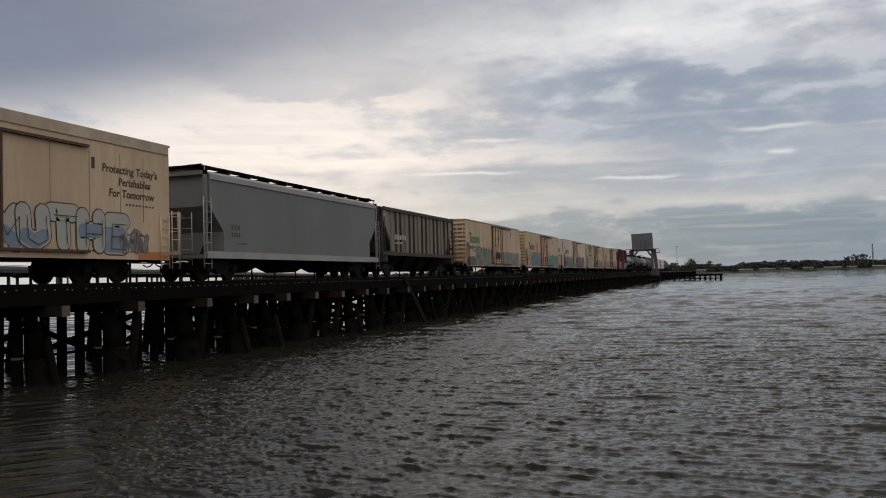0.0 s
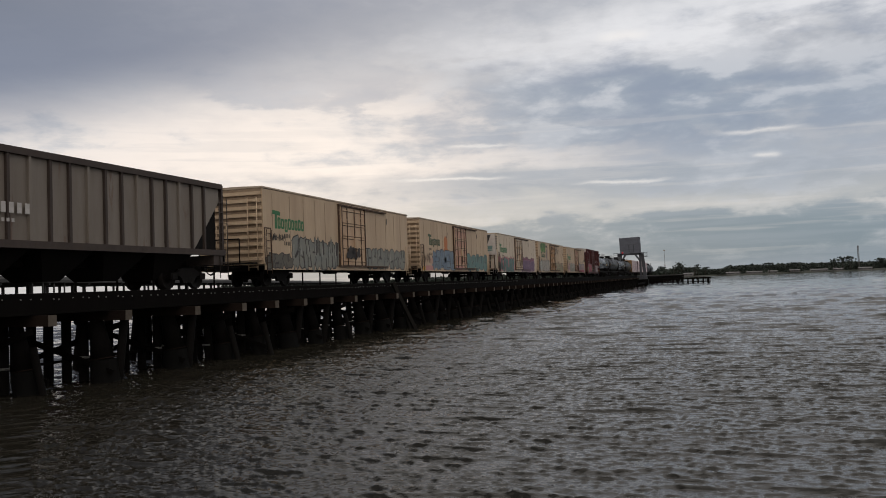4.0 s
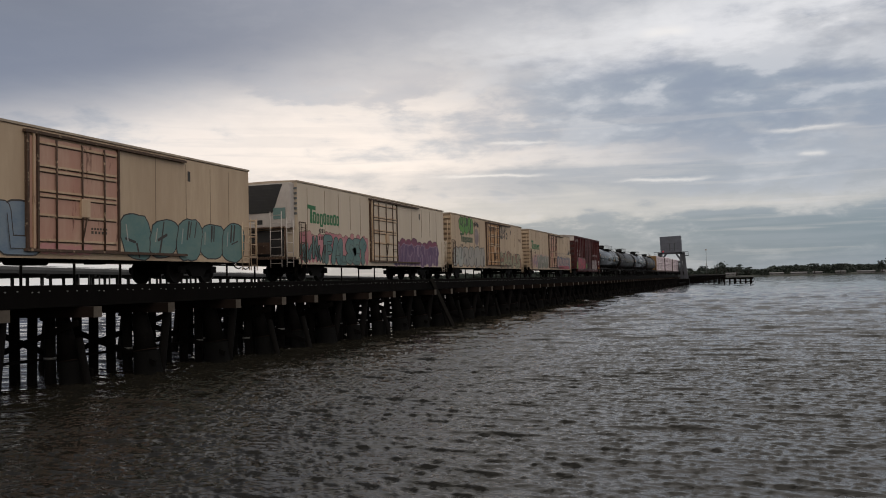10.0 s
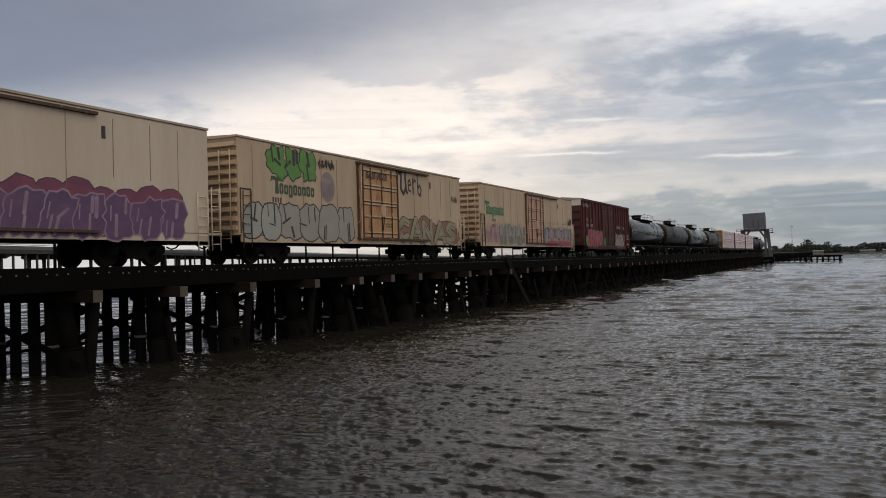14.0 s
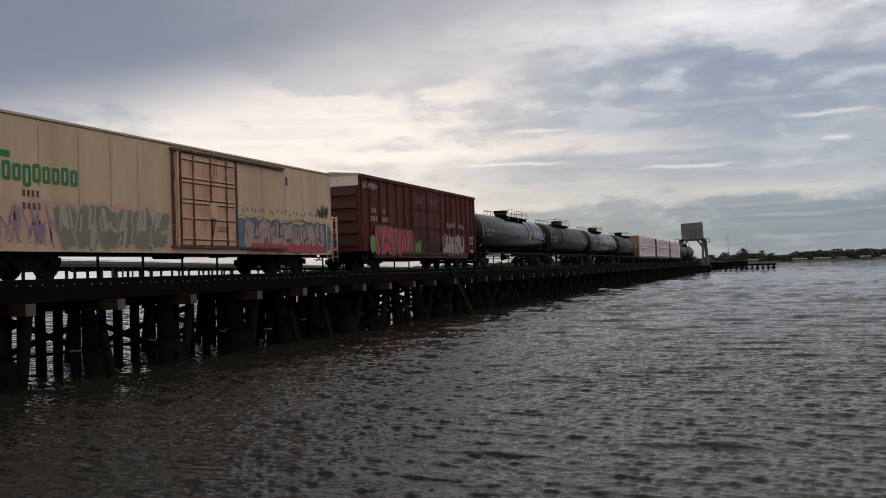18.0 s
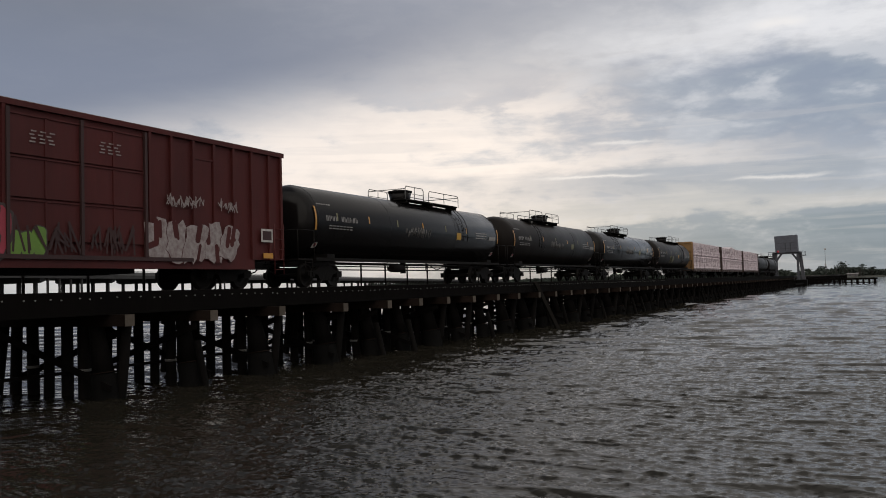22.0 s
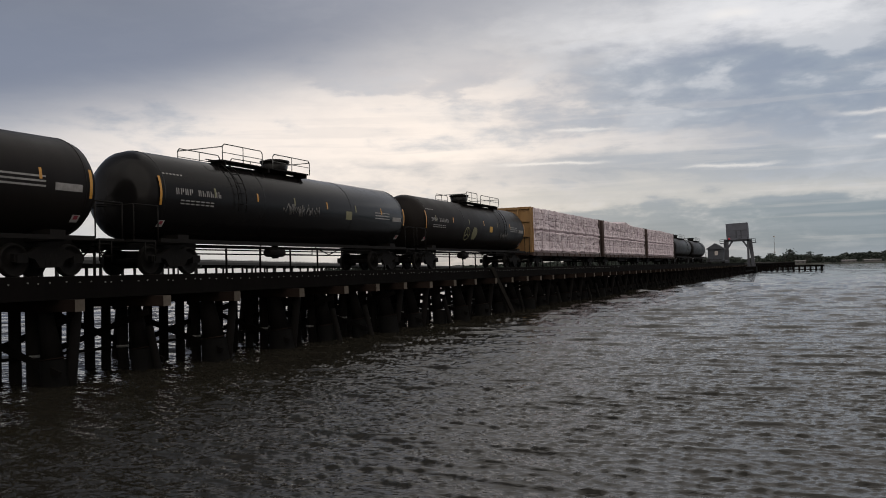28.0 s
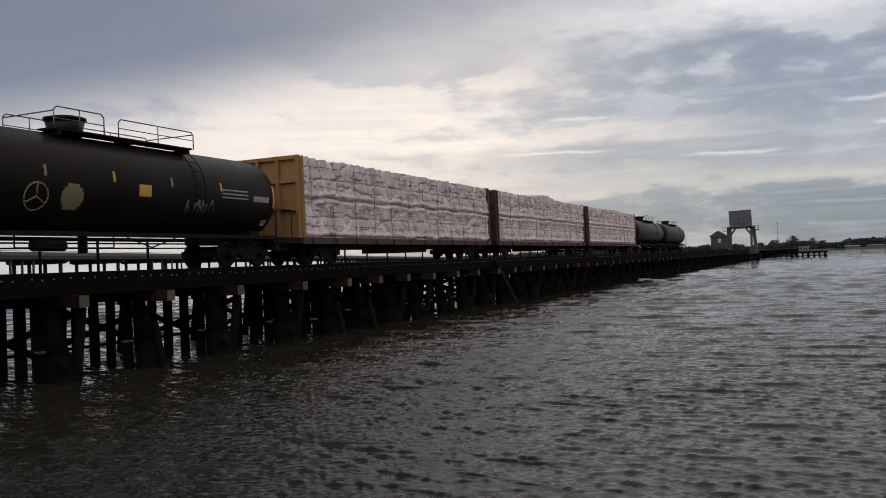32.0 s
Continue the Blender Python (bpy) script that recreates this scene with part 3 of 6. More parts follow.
# two dark bars for the letter-like marks on the face
for dx in (-0.4, 0.9):
    part("plate_joint", Shape().box(dx, dx + 0.25, -1.87, -1.81, 9.8, 11.9), "cabin", tower, "dark mark on the counterweight face")
for s in (-1, 1):
    part("leg", Shape().beam((s * 3.3, -0.6, 9.3), (s * 4.1 if s > 0 else -3.6, -0.6, 0.4), 0.95, 0.9), "tower_leg", tower)
    part("leg", Shape().beam((s * 2.75, -1.2, 9.3), (s * 2.75, -1.2, 1.6), 0.6, 0.6), "tower_leg", tower)
    part("knee_brace", Shape().beam((s * 2.75, -1.2, 7.0), (s * 1.3, -1.2, 9.1), 0.4, 0.5), "tower_leg", tower)
    part("pier_block", Shape().box(s * 3.6 - 1.2, s * 3.6 + 1.2, -2.2, 2.2, -2.5, 1.7, bev=0.1), "concrete_dark", tower, "dark concrete pier block in the water")
    part("platform", Shape().box(s * 3.9 - 0.9, s * 3.9 + 0.9, -1.6, 1.0, 8.3, 8.5), "tower_leg", tower)
    part("platform_rail", Shape().rods([(s * 3.1, -1.6, 8.5), (s * 3.1, -1.6, 9.5), (s * 4.75, -1.6, 9.5), (s * 4.75, -1.6, 8.5)], 0.06).rods([(s * 3.1, -1.6, 9.0), (s * 4.75, -1.6, 9.0)], 0.05), "tower_leg", tower)
part("cross_girder", Shape().box(-3.6, 3.7, -1.5, 1.0, 8.9, 9.4), "tower_leg", tower)
part("signal_lamp", Shape().lathe([(0.0, -0.1), (0.28, -0.1), (0.32, 0.2), (0.0, 0.25)], 10, pose(-2.2, -1.9, 9.6)), "red_light", tower, "small red signal lamp")

cabin = thing("tender_cabin", "small dark gabled bridge tender cabin beside the track", "cabin", at=pose(TX - 4.6, TOWER_Y - 14, 0))
part("wall", Shape().box(-1.9, 1.9, -2.4, 2.4, 3.6, 6.6), "cabin", cabin)
part("window", Shape().box(-0.1, 0.7, -2.43, -2.38, 5.0, 6.1), "white_panel", cabin, "bright window")
part("roof", Shape().prism([(-2.3, 6.6), (2.3, 6.6), (2.3, 6.75), (0, 8.2), (-2.3, 6.75)], -2.8, 2.8), "cabin", cabin, "dark gabled roof")
part("platform", Shape().box(-2.4, 2.6, -3.0, 3.0, 3.3, 3.6), "tower_leg", cabin)
for a in (-1.7, 1.7):
    for b in (-2.0, 2.0):
        part("trestle_post", Shape().bar((a, b, -2.5), (a, b, 3.4), 0.18, 8), "pile", cabin)

# the span beyond the tower and the rest of the trestle
span = thing("bridge_span", "dark steel girder span beyond the tower", "bridge span")
part("girder", Shape().box(TX + 1.7, TX + 2.1, TOWER_Y - 9, TOWER_Y + 40, 1.5, 2.7), "steel_dark", span)
part("girder", Shape().box(TX - 2.1, TX - 1.7, TOWER_Y - 9, TOWER_Y + 40, 1.5, 2.7), "steel_dark", span)
part("floor_beams", Shape().box(TX - 1.7, TX + 1.7, TOWER_Y - 9, TOWER_Y + 40, 2.2, 2.64), "steel_dark", span)
far = Shape()
y = TOWER_Y + 40
while y < 840:
    far.box(TX - 2.7, TX + 2.7, y - 0.15, y + 0.15, 1.89, 2.19)
    for dx in (-2.4, -0.8, 0.8, 2.4):
        far.box(TX + dx - 0.17, TX + dx + 0.17, y - 0.17, y + 0.17, -1, 1.9)
    y += 3.0
far.box(TX - 2.1, TX + 2.1, TOWER_Y + 40, 850, 2.19, 2.66)
tagged(new("far_trestle", far.mesh("far_trestle", M["timber"])), "distant dark continuation of the timber trestle", "bridge", kind="stuff")

# fender pier that guards the channel
fender = thing("fender_pier", "low dark timber fender pier beside the channel", "pier")
for k in range(13):
    x = TX + 3.5 + k * 1.5
    y = TOWER_Y + 14 + k * 0.25
    part("trestle_post", Shape().bar((x, y, -1.5), (x, y, 1.5), 0.26 if k % 3 else 0.36, 7), "pile", fender)
for z, d in ((0.35, 0.25), (1.42, 0.5)):
    part("waler", Shape().beam((TX + 2.6, TOWER_Y + 13.5, z), (TX + 22.2, TOWER_Y + 16.7, z), 0.4, d), "timber", fender)
for k in range(24):
    part("plank", Shape().box(-0.19, 0.19, -0.05, 0.05, 0.2, 1.4), "timber", fender, at=pose(TX + 3.0 + k * 0.46, TOWER_Y + 13.25 + k * 0.075, 0))
low = thing("channel_fender", "low dark timber fender beside the trestle", "fender")
for k in range(7):
    part("trestle_post", Shape().bar((TX + 3.6, TOWER_Y - 30 + k * 4.5, -1.5), (TX + 3.6, TOWER_Y - 30 + k * 4.5, 0.9), 0.2, 7), "pile", low)
part("waler", Shape().box(TX + 3.75, TX + 4.0, TOWER_Y - 31, TOWER_Y - 2, 0.5, 0.85), "timber", low)

# ---- road bridge upstream ----
road = thing("road_bridge", "long low concrete road bridge on pile bents beyond the trestle", "bridge")
bdir = Vector((-0.30, 0.954, 0)).normalized()
bturn = math.degrees(math.atan2(-bdir.x, bdir.y))
bat = pose(-126, 105, 0, 0, 0, bturn)
road.matrix_basis = bat
part("deck", Shape().box(-6, 6, -160, 760, 5.95, 6.35), "concrete", road)
part("edge_beam", Shape().box(5.85, 6.02, -160, 760, 5.78, 6.36), "concrete_shade", road, "edge beam in shade-toned concrete")
part("edge_beam", Shape().box(-6.02, -5.85, -160, 760, 5.78, 6.36), "concrete_shade", road)
for s in (-1, 1):
    part("parapet", Shape().box(s * 5.9 - 0.14, s * 5.9 + 0.14, -160, 760, 6.365, 7.0, bev=0.04), "concrete", road)
    part("pipe_rail", Shape().bar((s * 5.9, -160, 7.16), (s * 5.9, 760, 7.16), 0.05, 6), "galv", road)
pier_cap = Shape().prism([(-5.6, 5.35), (-4.9, 5.05), (4.9, 5.05), (5.6, 5.35), (5.6, 5.94), (-5.6, 5.94)], -0.55, 0.55).mesh("pier_cap", M["concrete_shade"])
pier_column = Shape().box(-0.24, 0.24, -0.24, 0.24, -2, 5.05, bev=0.04).mesh("pier_column", M["concrete_shade"])
for k in range(36):
    y = -0.3 + 20.0 * (k - 7)
    part("pier_cap", pier_cap, "concrete_shade", road, at=pose(0, y, 0))
    for dx in (-4.4, -1.5, 1.5, 4.4):
        part("pier_column", pier_column, "concrete_shade", road, at=pose(dx, y, 0))
# single fender piles along the bridge's near edge between some of the bents
for u in (-19.0, -16.0, -13.0, -10.0, 32.0, 36.5, 41.5, 46.5, 51.5):
    part("fender_post", Shape().bar((5.6, u, -2), (5.6, u, 5.9), 0.2, 8), "concrete_shade", road)


# ---- rolling stock: each car has its origin on the rails at its middle; the side that faces the bank is +x ----
CARS, WHEELS = [], []
SIDE = 1.60
WHEEL_R = 0.44


def wheelset_mesh():
    s = Shape()
    for k in (-1, 1):
        prof = [(0.0, 0.02), (0.12, 0.03), (0.14, 0.0), (0.36, -0.01), (0.38, 0.045), (WHEEL_R, 0.05), (WHEEL_R + 0.004, -0.05), (WHEEL_R + 0.03, -0.075), (0.40, -0.09), (0.36, -0.03), (0.12, -0.05), (0.0, -0.05)]
        m = Matrix.Translation((k * 0.755, 0, 0)) @ Matrix.Rotation(-math.pi / 2 * k, 4, "Z")
        s.lathe(prof, 22, m)
        s.bar((k * 0.8, 0, 0), (k * 1.08, 0, 0), 0.085, 8)
        for j in range(3):
            a = j * 2.094 + 0.4
            s.bar((k * 1.08, 0.05 * math.cos(a), 0.05 * math.sin(a)), (k * 1.10, 0.05 * math.cos(a), 0.05 * math.sin(a)), 0.018, 5)
    s.bar((-0.8, 0, 0), (0.8, 0, 0), 0.09, 8)
    return s.mesh("wheelset", M["wheel"])


def bogie_mesh():
    s = Shape()
    for k in (-1, 1):
        o = [(-1.12, 0.40), (-1.12, 0.60), (-0.66, 0.63), (-0.36, 0.80), (0.36, 0.80), (0.66, 0.63), (1.12, 0.60), (1.12, 0.40), (0.78, 0.38), (0.74, 0.52), (0.50, 0.46), (0.34, 0.24), (-0.34, 0.24), (-0.50, 0.46), (-0.74, 0.52), (-0.78, 0.38)]
        s.side(o, k * 1.0 - 0.07, k * 1.0 + 0.07)
        for y in (-0.17, 0.0, 0.17):
            s.bar((k * 1.0, y, 0.30), (k * 1.0, y, 0.60), 0.075, 8)
        s.box(k * 1.0 - 0.1, k * 1.0 + 0.1, -1.05, -0.73, 0.36, 0.56)
        s.box(k * 1.0 - 0.1, k * 1.0 + 0.1, 0.73, 1.05, 0.36, 0.56)
    s.box(-1.05, 1.05, -0.2, 0.2, 0.55, 0.78)
    s.bar((0, 0, 0.75), (0, 0, 0.98), 0.2, 10)
    for y in (-0.35, 0.35):
        s.box(-0.8, 0.8, y - 0.05, y + 0.05, 0.36, 0.5)
    return s.mesh("bogie", M["steel_dark"])


WHEELSET, BOGIE = wheelset_mesh(), bogie_mesh()


def coupler_mesh():
    s = Shape().box(-0.08, 0.08, -0.7, 0.1, 0.78, 0.94).box(-0.14, 0.17, 0.08, 0.3, 0.72, 1.0, bev=0.03)
    s.rods([(0.35, -0.2, 0.78), (0.33, 0.1, 0.6), (0.3, 0.35, 0.55), (0.26, 0.6, 0.62)], 0.025)
    s.rods([(-0.75, -0.3, 0.86), (0.9, -0.3, 0.86), (1.3, -0.28, 0.8)], 0.02)
    return s.mesh("coupler", M["steel_dark"])


COUPLER = coupler_mesh()


def car(name, label, category, u0, u1, pivot, over=0.75):
    """The empty that carries a car, with bogies and couplers. u0, u1: its ends along the train."""
    c = thing(name, label, category, "cars of the freight train", pose(TX, (u0 + u1) / 2 - START, RAIL))
    half = (u1 - u0) / 2
    for s in (-1, 1):
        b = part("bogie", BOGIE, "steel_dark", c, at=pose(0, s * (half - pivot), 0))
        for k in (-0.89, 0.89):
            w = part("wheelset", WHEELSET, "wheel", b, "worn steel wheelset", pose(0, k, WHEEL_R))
            WHEELS.append((w, k))
        part("coupler", COUPLER, "steel_dark", c, "", pose(0, s * (half + over - 0.25), 0, 0, 0, 0 if s > 0 else 180))
    CARS.append((c, (u0 + u1) / 2))
    return c, half


def ladder(parent, y0, y1, z0, z1, n, mat, x=SIDE, end=None):
    """Stiles and rungs; end: across the end of the car instead, at that y."""
    s = Shape()
    p = (lambda a, z: (x + 0.07, a, z)) if end is None else (lambda a, z: (a, end, z))
    s.rods([p(y0, z0), p(y0, z1)], 0.022).rods([p(y1, z0), p(y1, z1)], 0.022)
    for k in range(n):
        z = z0 + (z1 - z0) * (k + 0.5) / n
        s.rods([p(y0, z), p(y1, z)], 0.016)
    return part("ladder", s, mat, parent)


def roundel(s, y, z, ry, rz, x, n=18, wob=0.0, rnd=None):
    pts = []
    for i in range(n):
        a = 2 * math.pi * i / n
        k = 1 + (rnd.uniform(-wob, wob) if rnd else 0)
        pts.append((x, y + ry * k * math.cos(a), z + rz * k * math.sin(a)))
    s.add(pts, [tuple(range(n))])


def stroke(s, pts, w, x):
    """A broad flat stroke with round ends along (y, z) points, lying at x."""
    for (a, b), (c, d) in zip(pts, pts[1:]):
        l = math.hypot(c - a, d - b) or 1
        ny, nz = -(d - b) / l * w, (c - a) / l * w
        s.add([(x, a - ny, b - nz), (x, c - ny, d - nz), (x, c + ny, d + nz), (x, a + ny, b + nz)], [(0, 1, 2, 3)])
        x += 0.0002
    for a, b in pts:
        roundel(s, a, b, w, w, x, 10)
        x += 0.0002
    return x


GLYPHS = {
    "F": [[(0.1, 0), (0.1, 1), (0.8, 1)], [(0.1, 0.5), (0.65, 0.5)]],
    "A": [[(0, 0), (0.45, 1), (0.9, 0)], [(0.2, 0.35), (0.7, 0.35)]],
    "L": [[(0.1, 1), (0.1, 0), (0.8, 0)]],
    "S": [[(0.85, 0.9), (0.4, 1), (0.1, 0.75), (0.45, 0.5), (0.8, 0.25), (0.5, 0), (0.05, 0.1)]],
    "E": [[(0.8, 1), (0.1, 1), (0.1, 0), (0.8, 0)], [(0.1, 0.5), (0.7, 0.5)]],
    "?": [[(0.1, 0.8), (0.4, 1), (0.75, 0.8), (0.4, 0.5), (0.4, 0.3)], [(0.4, 0.02), (0.41, 0.0)]],
    "C": [[(0.85, 0.85), (0.45, 1), (0.1, 0.6), (0.1, 0.35), (0.45, 0), (0.85, 0.15)]],
    "N": [[(0.1, 0), (0.1, 1), (0.8, 0), (0.8, 1)]],
    "M": [[(0.0, 0), (0.1, 1), (0.45, 0.35), (0.8, 1), (0.9, 0)]],
    "U": [[(0.1, 1), (0.1, 0.2), (0.45, 0), (0.8, 0.2), (0.8, 1)]],
    "T": [[(0.0, 1), (0.9, 1)], [(0.45, 1), (0.45, 0)]],
    "H": [[(0.1, 0), (0.1, 1)], [(0.8, 0), (0.8, 1)], [(0.1, 0.5), (0.8, 0.5)]],
}


def wild(rnd):
    """Loose angular strokes of a tag that cannot be read."""
    out = []
    for _ in range(rnd.choice((3, 4))):
        a, b = rnd.uniform(-0.25, 1.0), rnd.uniform(-0.05, 0.35)
        pts = [(a, b)]
        for _ in range(rnd.choice((2, 2, 3))):
            a += rnd.uniform(-0.65, 0.75)
            b = rnd.uniform(0.55, 1.0) if b < 0.5 else rnd.uniform(0.0, 0.4)
            pts.append((max(-0.35, min(1.3, a)), b))
        out.append(pts)
    return out


def spikes(parent, y0, y1, z0, z1, mat, x, rnd):
    """The ragged painted ground of a tag."""
    s = Shape()
    n = int((y1 - y0) / 0.22) + 2
    step = (y1 - y0) / n
    tops = [z0 + (z1 - z0) * rnd.uniform(0.55, 1.0) * (0.75 + 0.25 * math.sin(math.pi * (k + 0.5) / n)) for k in range(n + 1)]
    lows = [z0 + (z1 - z0) * rnd.uniform(0.0, 0.12) for k in range(n + 1)]
    for k in range(n):
        a = y0 + k * step
        s.add([(x, a, lows[k]), (x, a + step, lows[k + 1]), (x, a + step, tops[k + 1]), (x, a, tops[k])], [(0, 1, 2, 3)])
    part("painted_ground", s, mat, parent)


def tag(parent, y0, y1, z0, z1, fill, line, letters=None, count=5, weight=0.13, seed=1, cloud=None, ground=None, light=None, ticks=False, shade=None, x=SIDE, edge=0.038, label="faded spray-painted tag"):
    """A spray-painted piece: an outline, its filling, and what is painted behind it."""
    rnd = random.Random(seed)
    n = len(letters) if letters else count
    cell = (y1 - y0) / n
    if letters:
        glyphs = [GLYPHS[ch] for ch in letters]
    else:
        glyphs = [wild(rnd) for _ in range(n)]
    w = weight * (z1 - z0)
    if cloud:
        s, ring = Shape(), Shape()
        xx = x + 0.002
        for k in range(n * 3):
            keep = rnd.getstate()
            roundel(ring, y0 + (k + 0.5) * (y1 - y0) / (n * 3), z0 + (z1 - z0) * rnd.uniform(0.3, 0.72), cell * rnd.uniform(0.40, 0.58) + 0.05, (z1 - z0) * rnd.uniform(0.28, 0.40) + 0.05, xx - 0.0013, 16, 0.05, rnd)
            rnd.setstate(keep)
            roundel(s, y0 + (k + 0.5) * (y1 - y0) / (n * 3), z0 + (z1 - z0) * rnd.uniform(0.3, 0.72), cell * rnd.uniform(0.40, 0.58), (z1 - z0) * rnd.uniform(0.28, 0.40), xx, 16, 0.05, rnd)
            xx += 0.0001
        part("painted_outline", ring, line, parent)
        part("painted_cloud", s, cloud, parent, "spray-painted backing of a tag")
    if ground:
        keep = rnd.getstate()
        spikes(parent, y0 - 0.22, y1 + 0.22, z0 - 0.04, z1 + 0.10, line, x + 0.0058, rnd)
        rnd.setstate(keep)
        spikes(parent, y0 - 0.15, y1 + 0.15, z0, z1, ground, x + 0.0072, rnd)
    if ticks:
        s = Shape()
        for k in range(int((y1 - y0) / 0.3)):
            a, b = y0 + 0.3 * k + rnd.uniform(0, 0.2), z1 + rnd.uniform(0.05, 0.2)
            stroke(s, [(a, b), (a + rnd.uniform(-0.06, 0.06), b + 0.09)], 0.035, x + 0.004)
        part("painted_drops", s, line, parent)
    for name, mat, grow, lift in (("painted_outline", line, edge, 0.009), ("painted_fill", fill, 0.0, 0.017), ("painted_line", light or (line if fill else None), 0.0, 0.045)):
        if not mat:
            continue
        r2 = random.Random(seed + 5)
        for k, g in enumerate(glyphs):
            s, ss = Shape(), Shape()
            up, tilt, sc = r2.uniform(-0.05, 0.05), r2.uniform(-0.09, 0.09), r2.uniform(0.92, 1.06)
            for j, pts in enumerate(g):
                xx = x + lift + (0.012 if (k + (0 if letters else j)) % 2 else 0.0)
                q = [(y0 + cell * (k + 0.06 + 0.9 * (a + tilt * b)), z0 + w + (z1 - z0 - 2 * w) * (b * sc + up)) for a, b in pts]
                if lift > 0.04:
                    q = [(a + w * 0.45, b - w * 0.35) for a, b in q]
                if shade and name == "painted_fill":
                    low = [(a, b) for a, b in q if b < z0 + 0.55 * (z1 - z0)]
                    if len(low) > 1:
                        stroke(ss, low, w * 0.8, xx + 0.0035)
                stroke(s, q, 0.013 if lift > 0.04 else (w + grow if fill else min(w, 0.03)), xx)
            ob = part(name, s, mat, parent, label if name == "painted_fill" else "")
            if ss.v:
                part("painted_shade", ss, shade, ob)


def haze(parent, y0, y1, z0, z1, mat, seed, x=SIDE + 0.0015, n=None, line=None):
    """A sprayed cloud of overlapping round passes behind a tag."""
    rnd = random.Random(seed)
    s, o = Shape(), Shape()
    n = n or int((y1 - y0) / 0.35) + 1
    for k in range(n):
        y = y0 + (y1 - y0) * (k + 0.5) / n
        top = z0 + (z1 - z0) * rnd.uniform(0.82, 1.0)
        r = 0.62 * (y1 - y0) / n
        for j, (z, rz) in enumerate(((0.5 * (z0 + top), 0.5 * (top - z0)), (top - min(0.8 * r, 0.5 * (top - z0)), min(0.8 * r, 0.5 * (top - z0))))):
            lift = 0.0002 * (2 * k + j)
            roundel(s, y, z, r, rz, x + 0.003 + 0.4 * lift, 14, 0.06, random.Random(seed + k))
            if line:
                roundel(o, y, z, r + 0.03, rz + 0.03, x + 0.2 * lift, 14, 0.06, random.Random(seed + k))
    if line:
        part("painted_outline", o, line, parent)
    part("painted_cloud", s, mat, parent, "spray-painted cloud behind a tag")


def blocks(parent, y0, y1, z0, z1, fill, line, count, seed, jag=0.12, square=4.0, edge=0.045, light=None, cut=0.032, x=SIDE, label="spray-painted piece"):
    """A throw-up of fat interlocking forms, outlined, with notches cut between their strokes."""
    rnd = random.Random(seed)
    cell, h = (y1 - y0) / count, z1 - z0
    for k in range(count):
        cy, cz = y0 + cell * (k + 0.5), z0 + h * 0.5
        wide, tall = cell * rnd.uniform(0.50, 0.60), h * rnd.uniform(0.42, 0.5)
        lean = rnd.uniform(-0.22, 0.22)
        n, pts = 20, []
        for i in range(n):
            a = 2 * math.pi * i / n
            r = (abs(math.cos(a)) ** square + abs(math.sin(a)) ** square) ** (-1 / square) * (1 + rnd.uniform(-jag, jag))
            dz = tall * r * math.sin(a)
            pts.append((wide * r * math.cos(a) + lean * dz, dz))
        lift = x + 0.006 + 0.006 * (k % 3)
        sl = Shape()
        so = Shape().add([(lift, cy + a * (1 + edge / wide), cz + b * (1 + edge / tall)) for a, b in pts], [tuple(range(n))])
        sf = Shape().add([(lift + 0.003, cy + a, cz + b) for a, b in pts], [tuple(range(n))])
        for j in range(rnd.choice((2, 3, 3))):
            ya = cy + wide * rnd.uniform(-0.5, 0.5)
            kind = rnd.random()
            if kind < 0.45:
                q = [(ya + lean * tall, cz + tall * 0.9), (ya, cz + tall * rnd.uniform(-0.1, 0.3))]
            elif kind < 0.8:
                q = [(ya - lean * tall, cz - tall * 0.9), (ya, cz - tall * rnd.uniform(-0.1, 0.35))]
            else:
                q = [(ya, cz + tall * rnd.uniform(-0.3, 0.3)), (ya + wide * 0.6 * rnd.choice((-1, 1)), cz + tall * rnd.uniform(-0.3, 0.3))]
            stroke(sl, q, cut * rnd.uniform(0.7, 1.6), lift + 0.004 + 0.0006 * j)
        form = part("painted_form", sf, fill, parent, label)
        part("painted_outline", so, line, form)
        part("painted_notch", sl, line, form)
        if light:
            a, b = -wide * 0.62, tall * 0.55
            part("painted_highlight", Shape().side([(cy + a + lean * b - 0.02, cz + b), (cy + a - lean * b * 0.4 - 0.02, cz - b * 0.4), (cy + a - lean * b * 0.4 + 0.025, cz - b * 0.4), (cy + a + lean * b + 0.03, cz + b)], lift + 0.0065, lift + 0.0075), light, form)


def bars(parent, y0, y1, z0, z1, n, mat, seed=1, x=SIDE + 0.004, name="stencil_bar"):
    """Small stencilled lettering as plain bars."""
    step = (y1 - y0) / n
    me = Shape().box(x, x + 0.003, 0, step * 0.58, z0, z1).mesh(name, M[mat])
    for k in range(n):
        part(name, me, mat, parent, at=pose(0, y0 + k * step, 0))


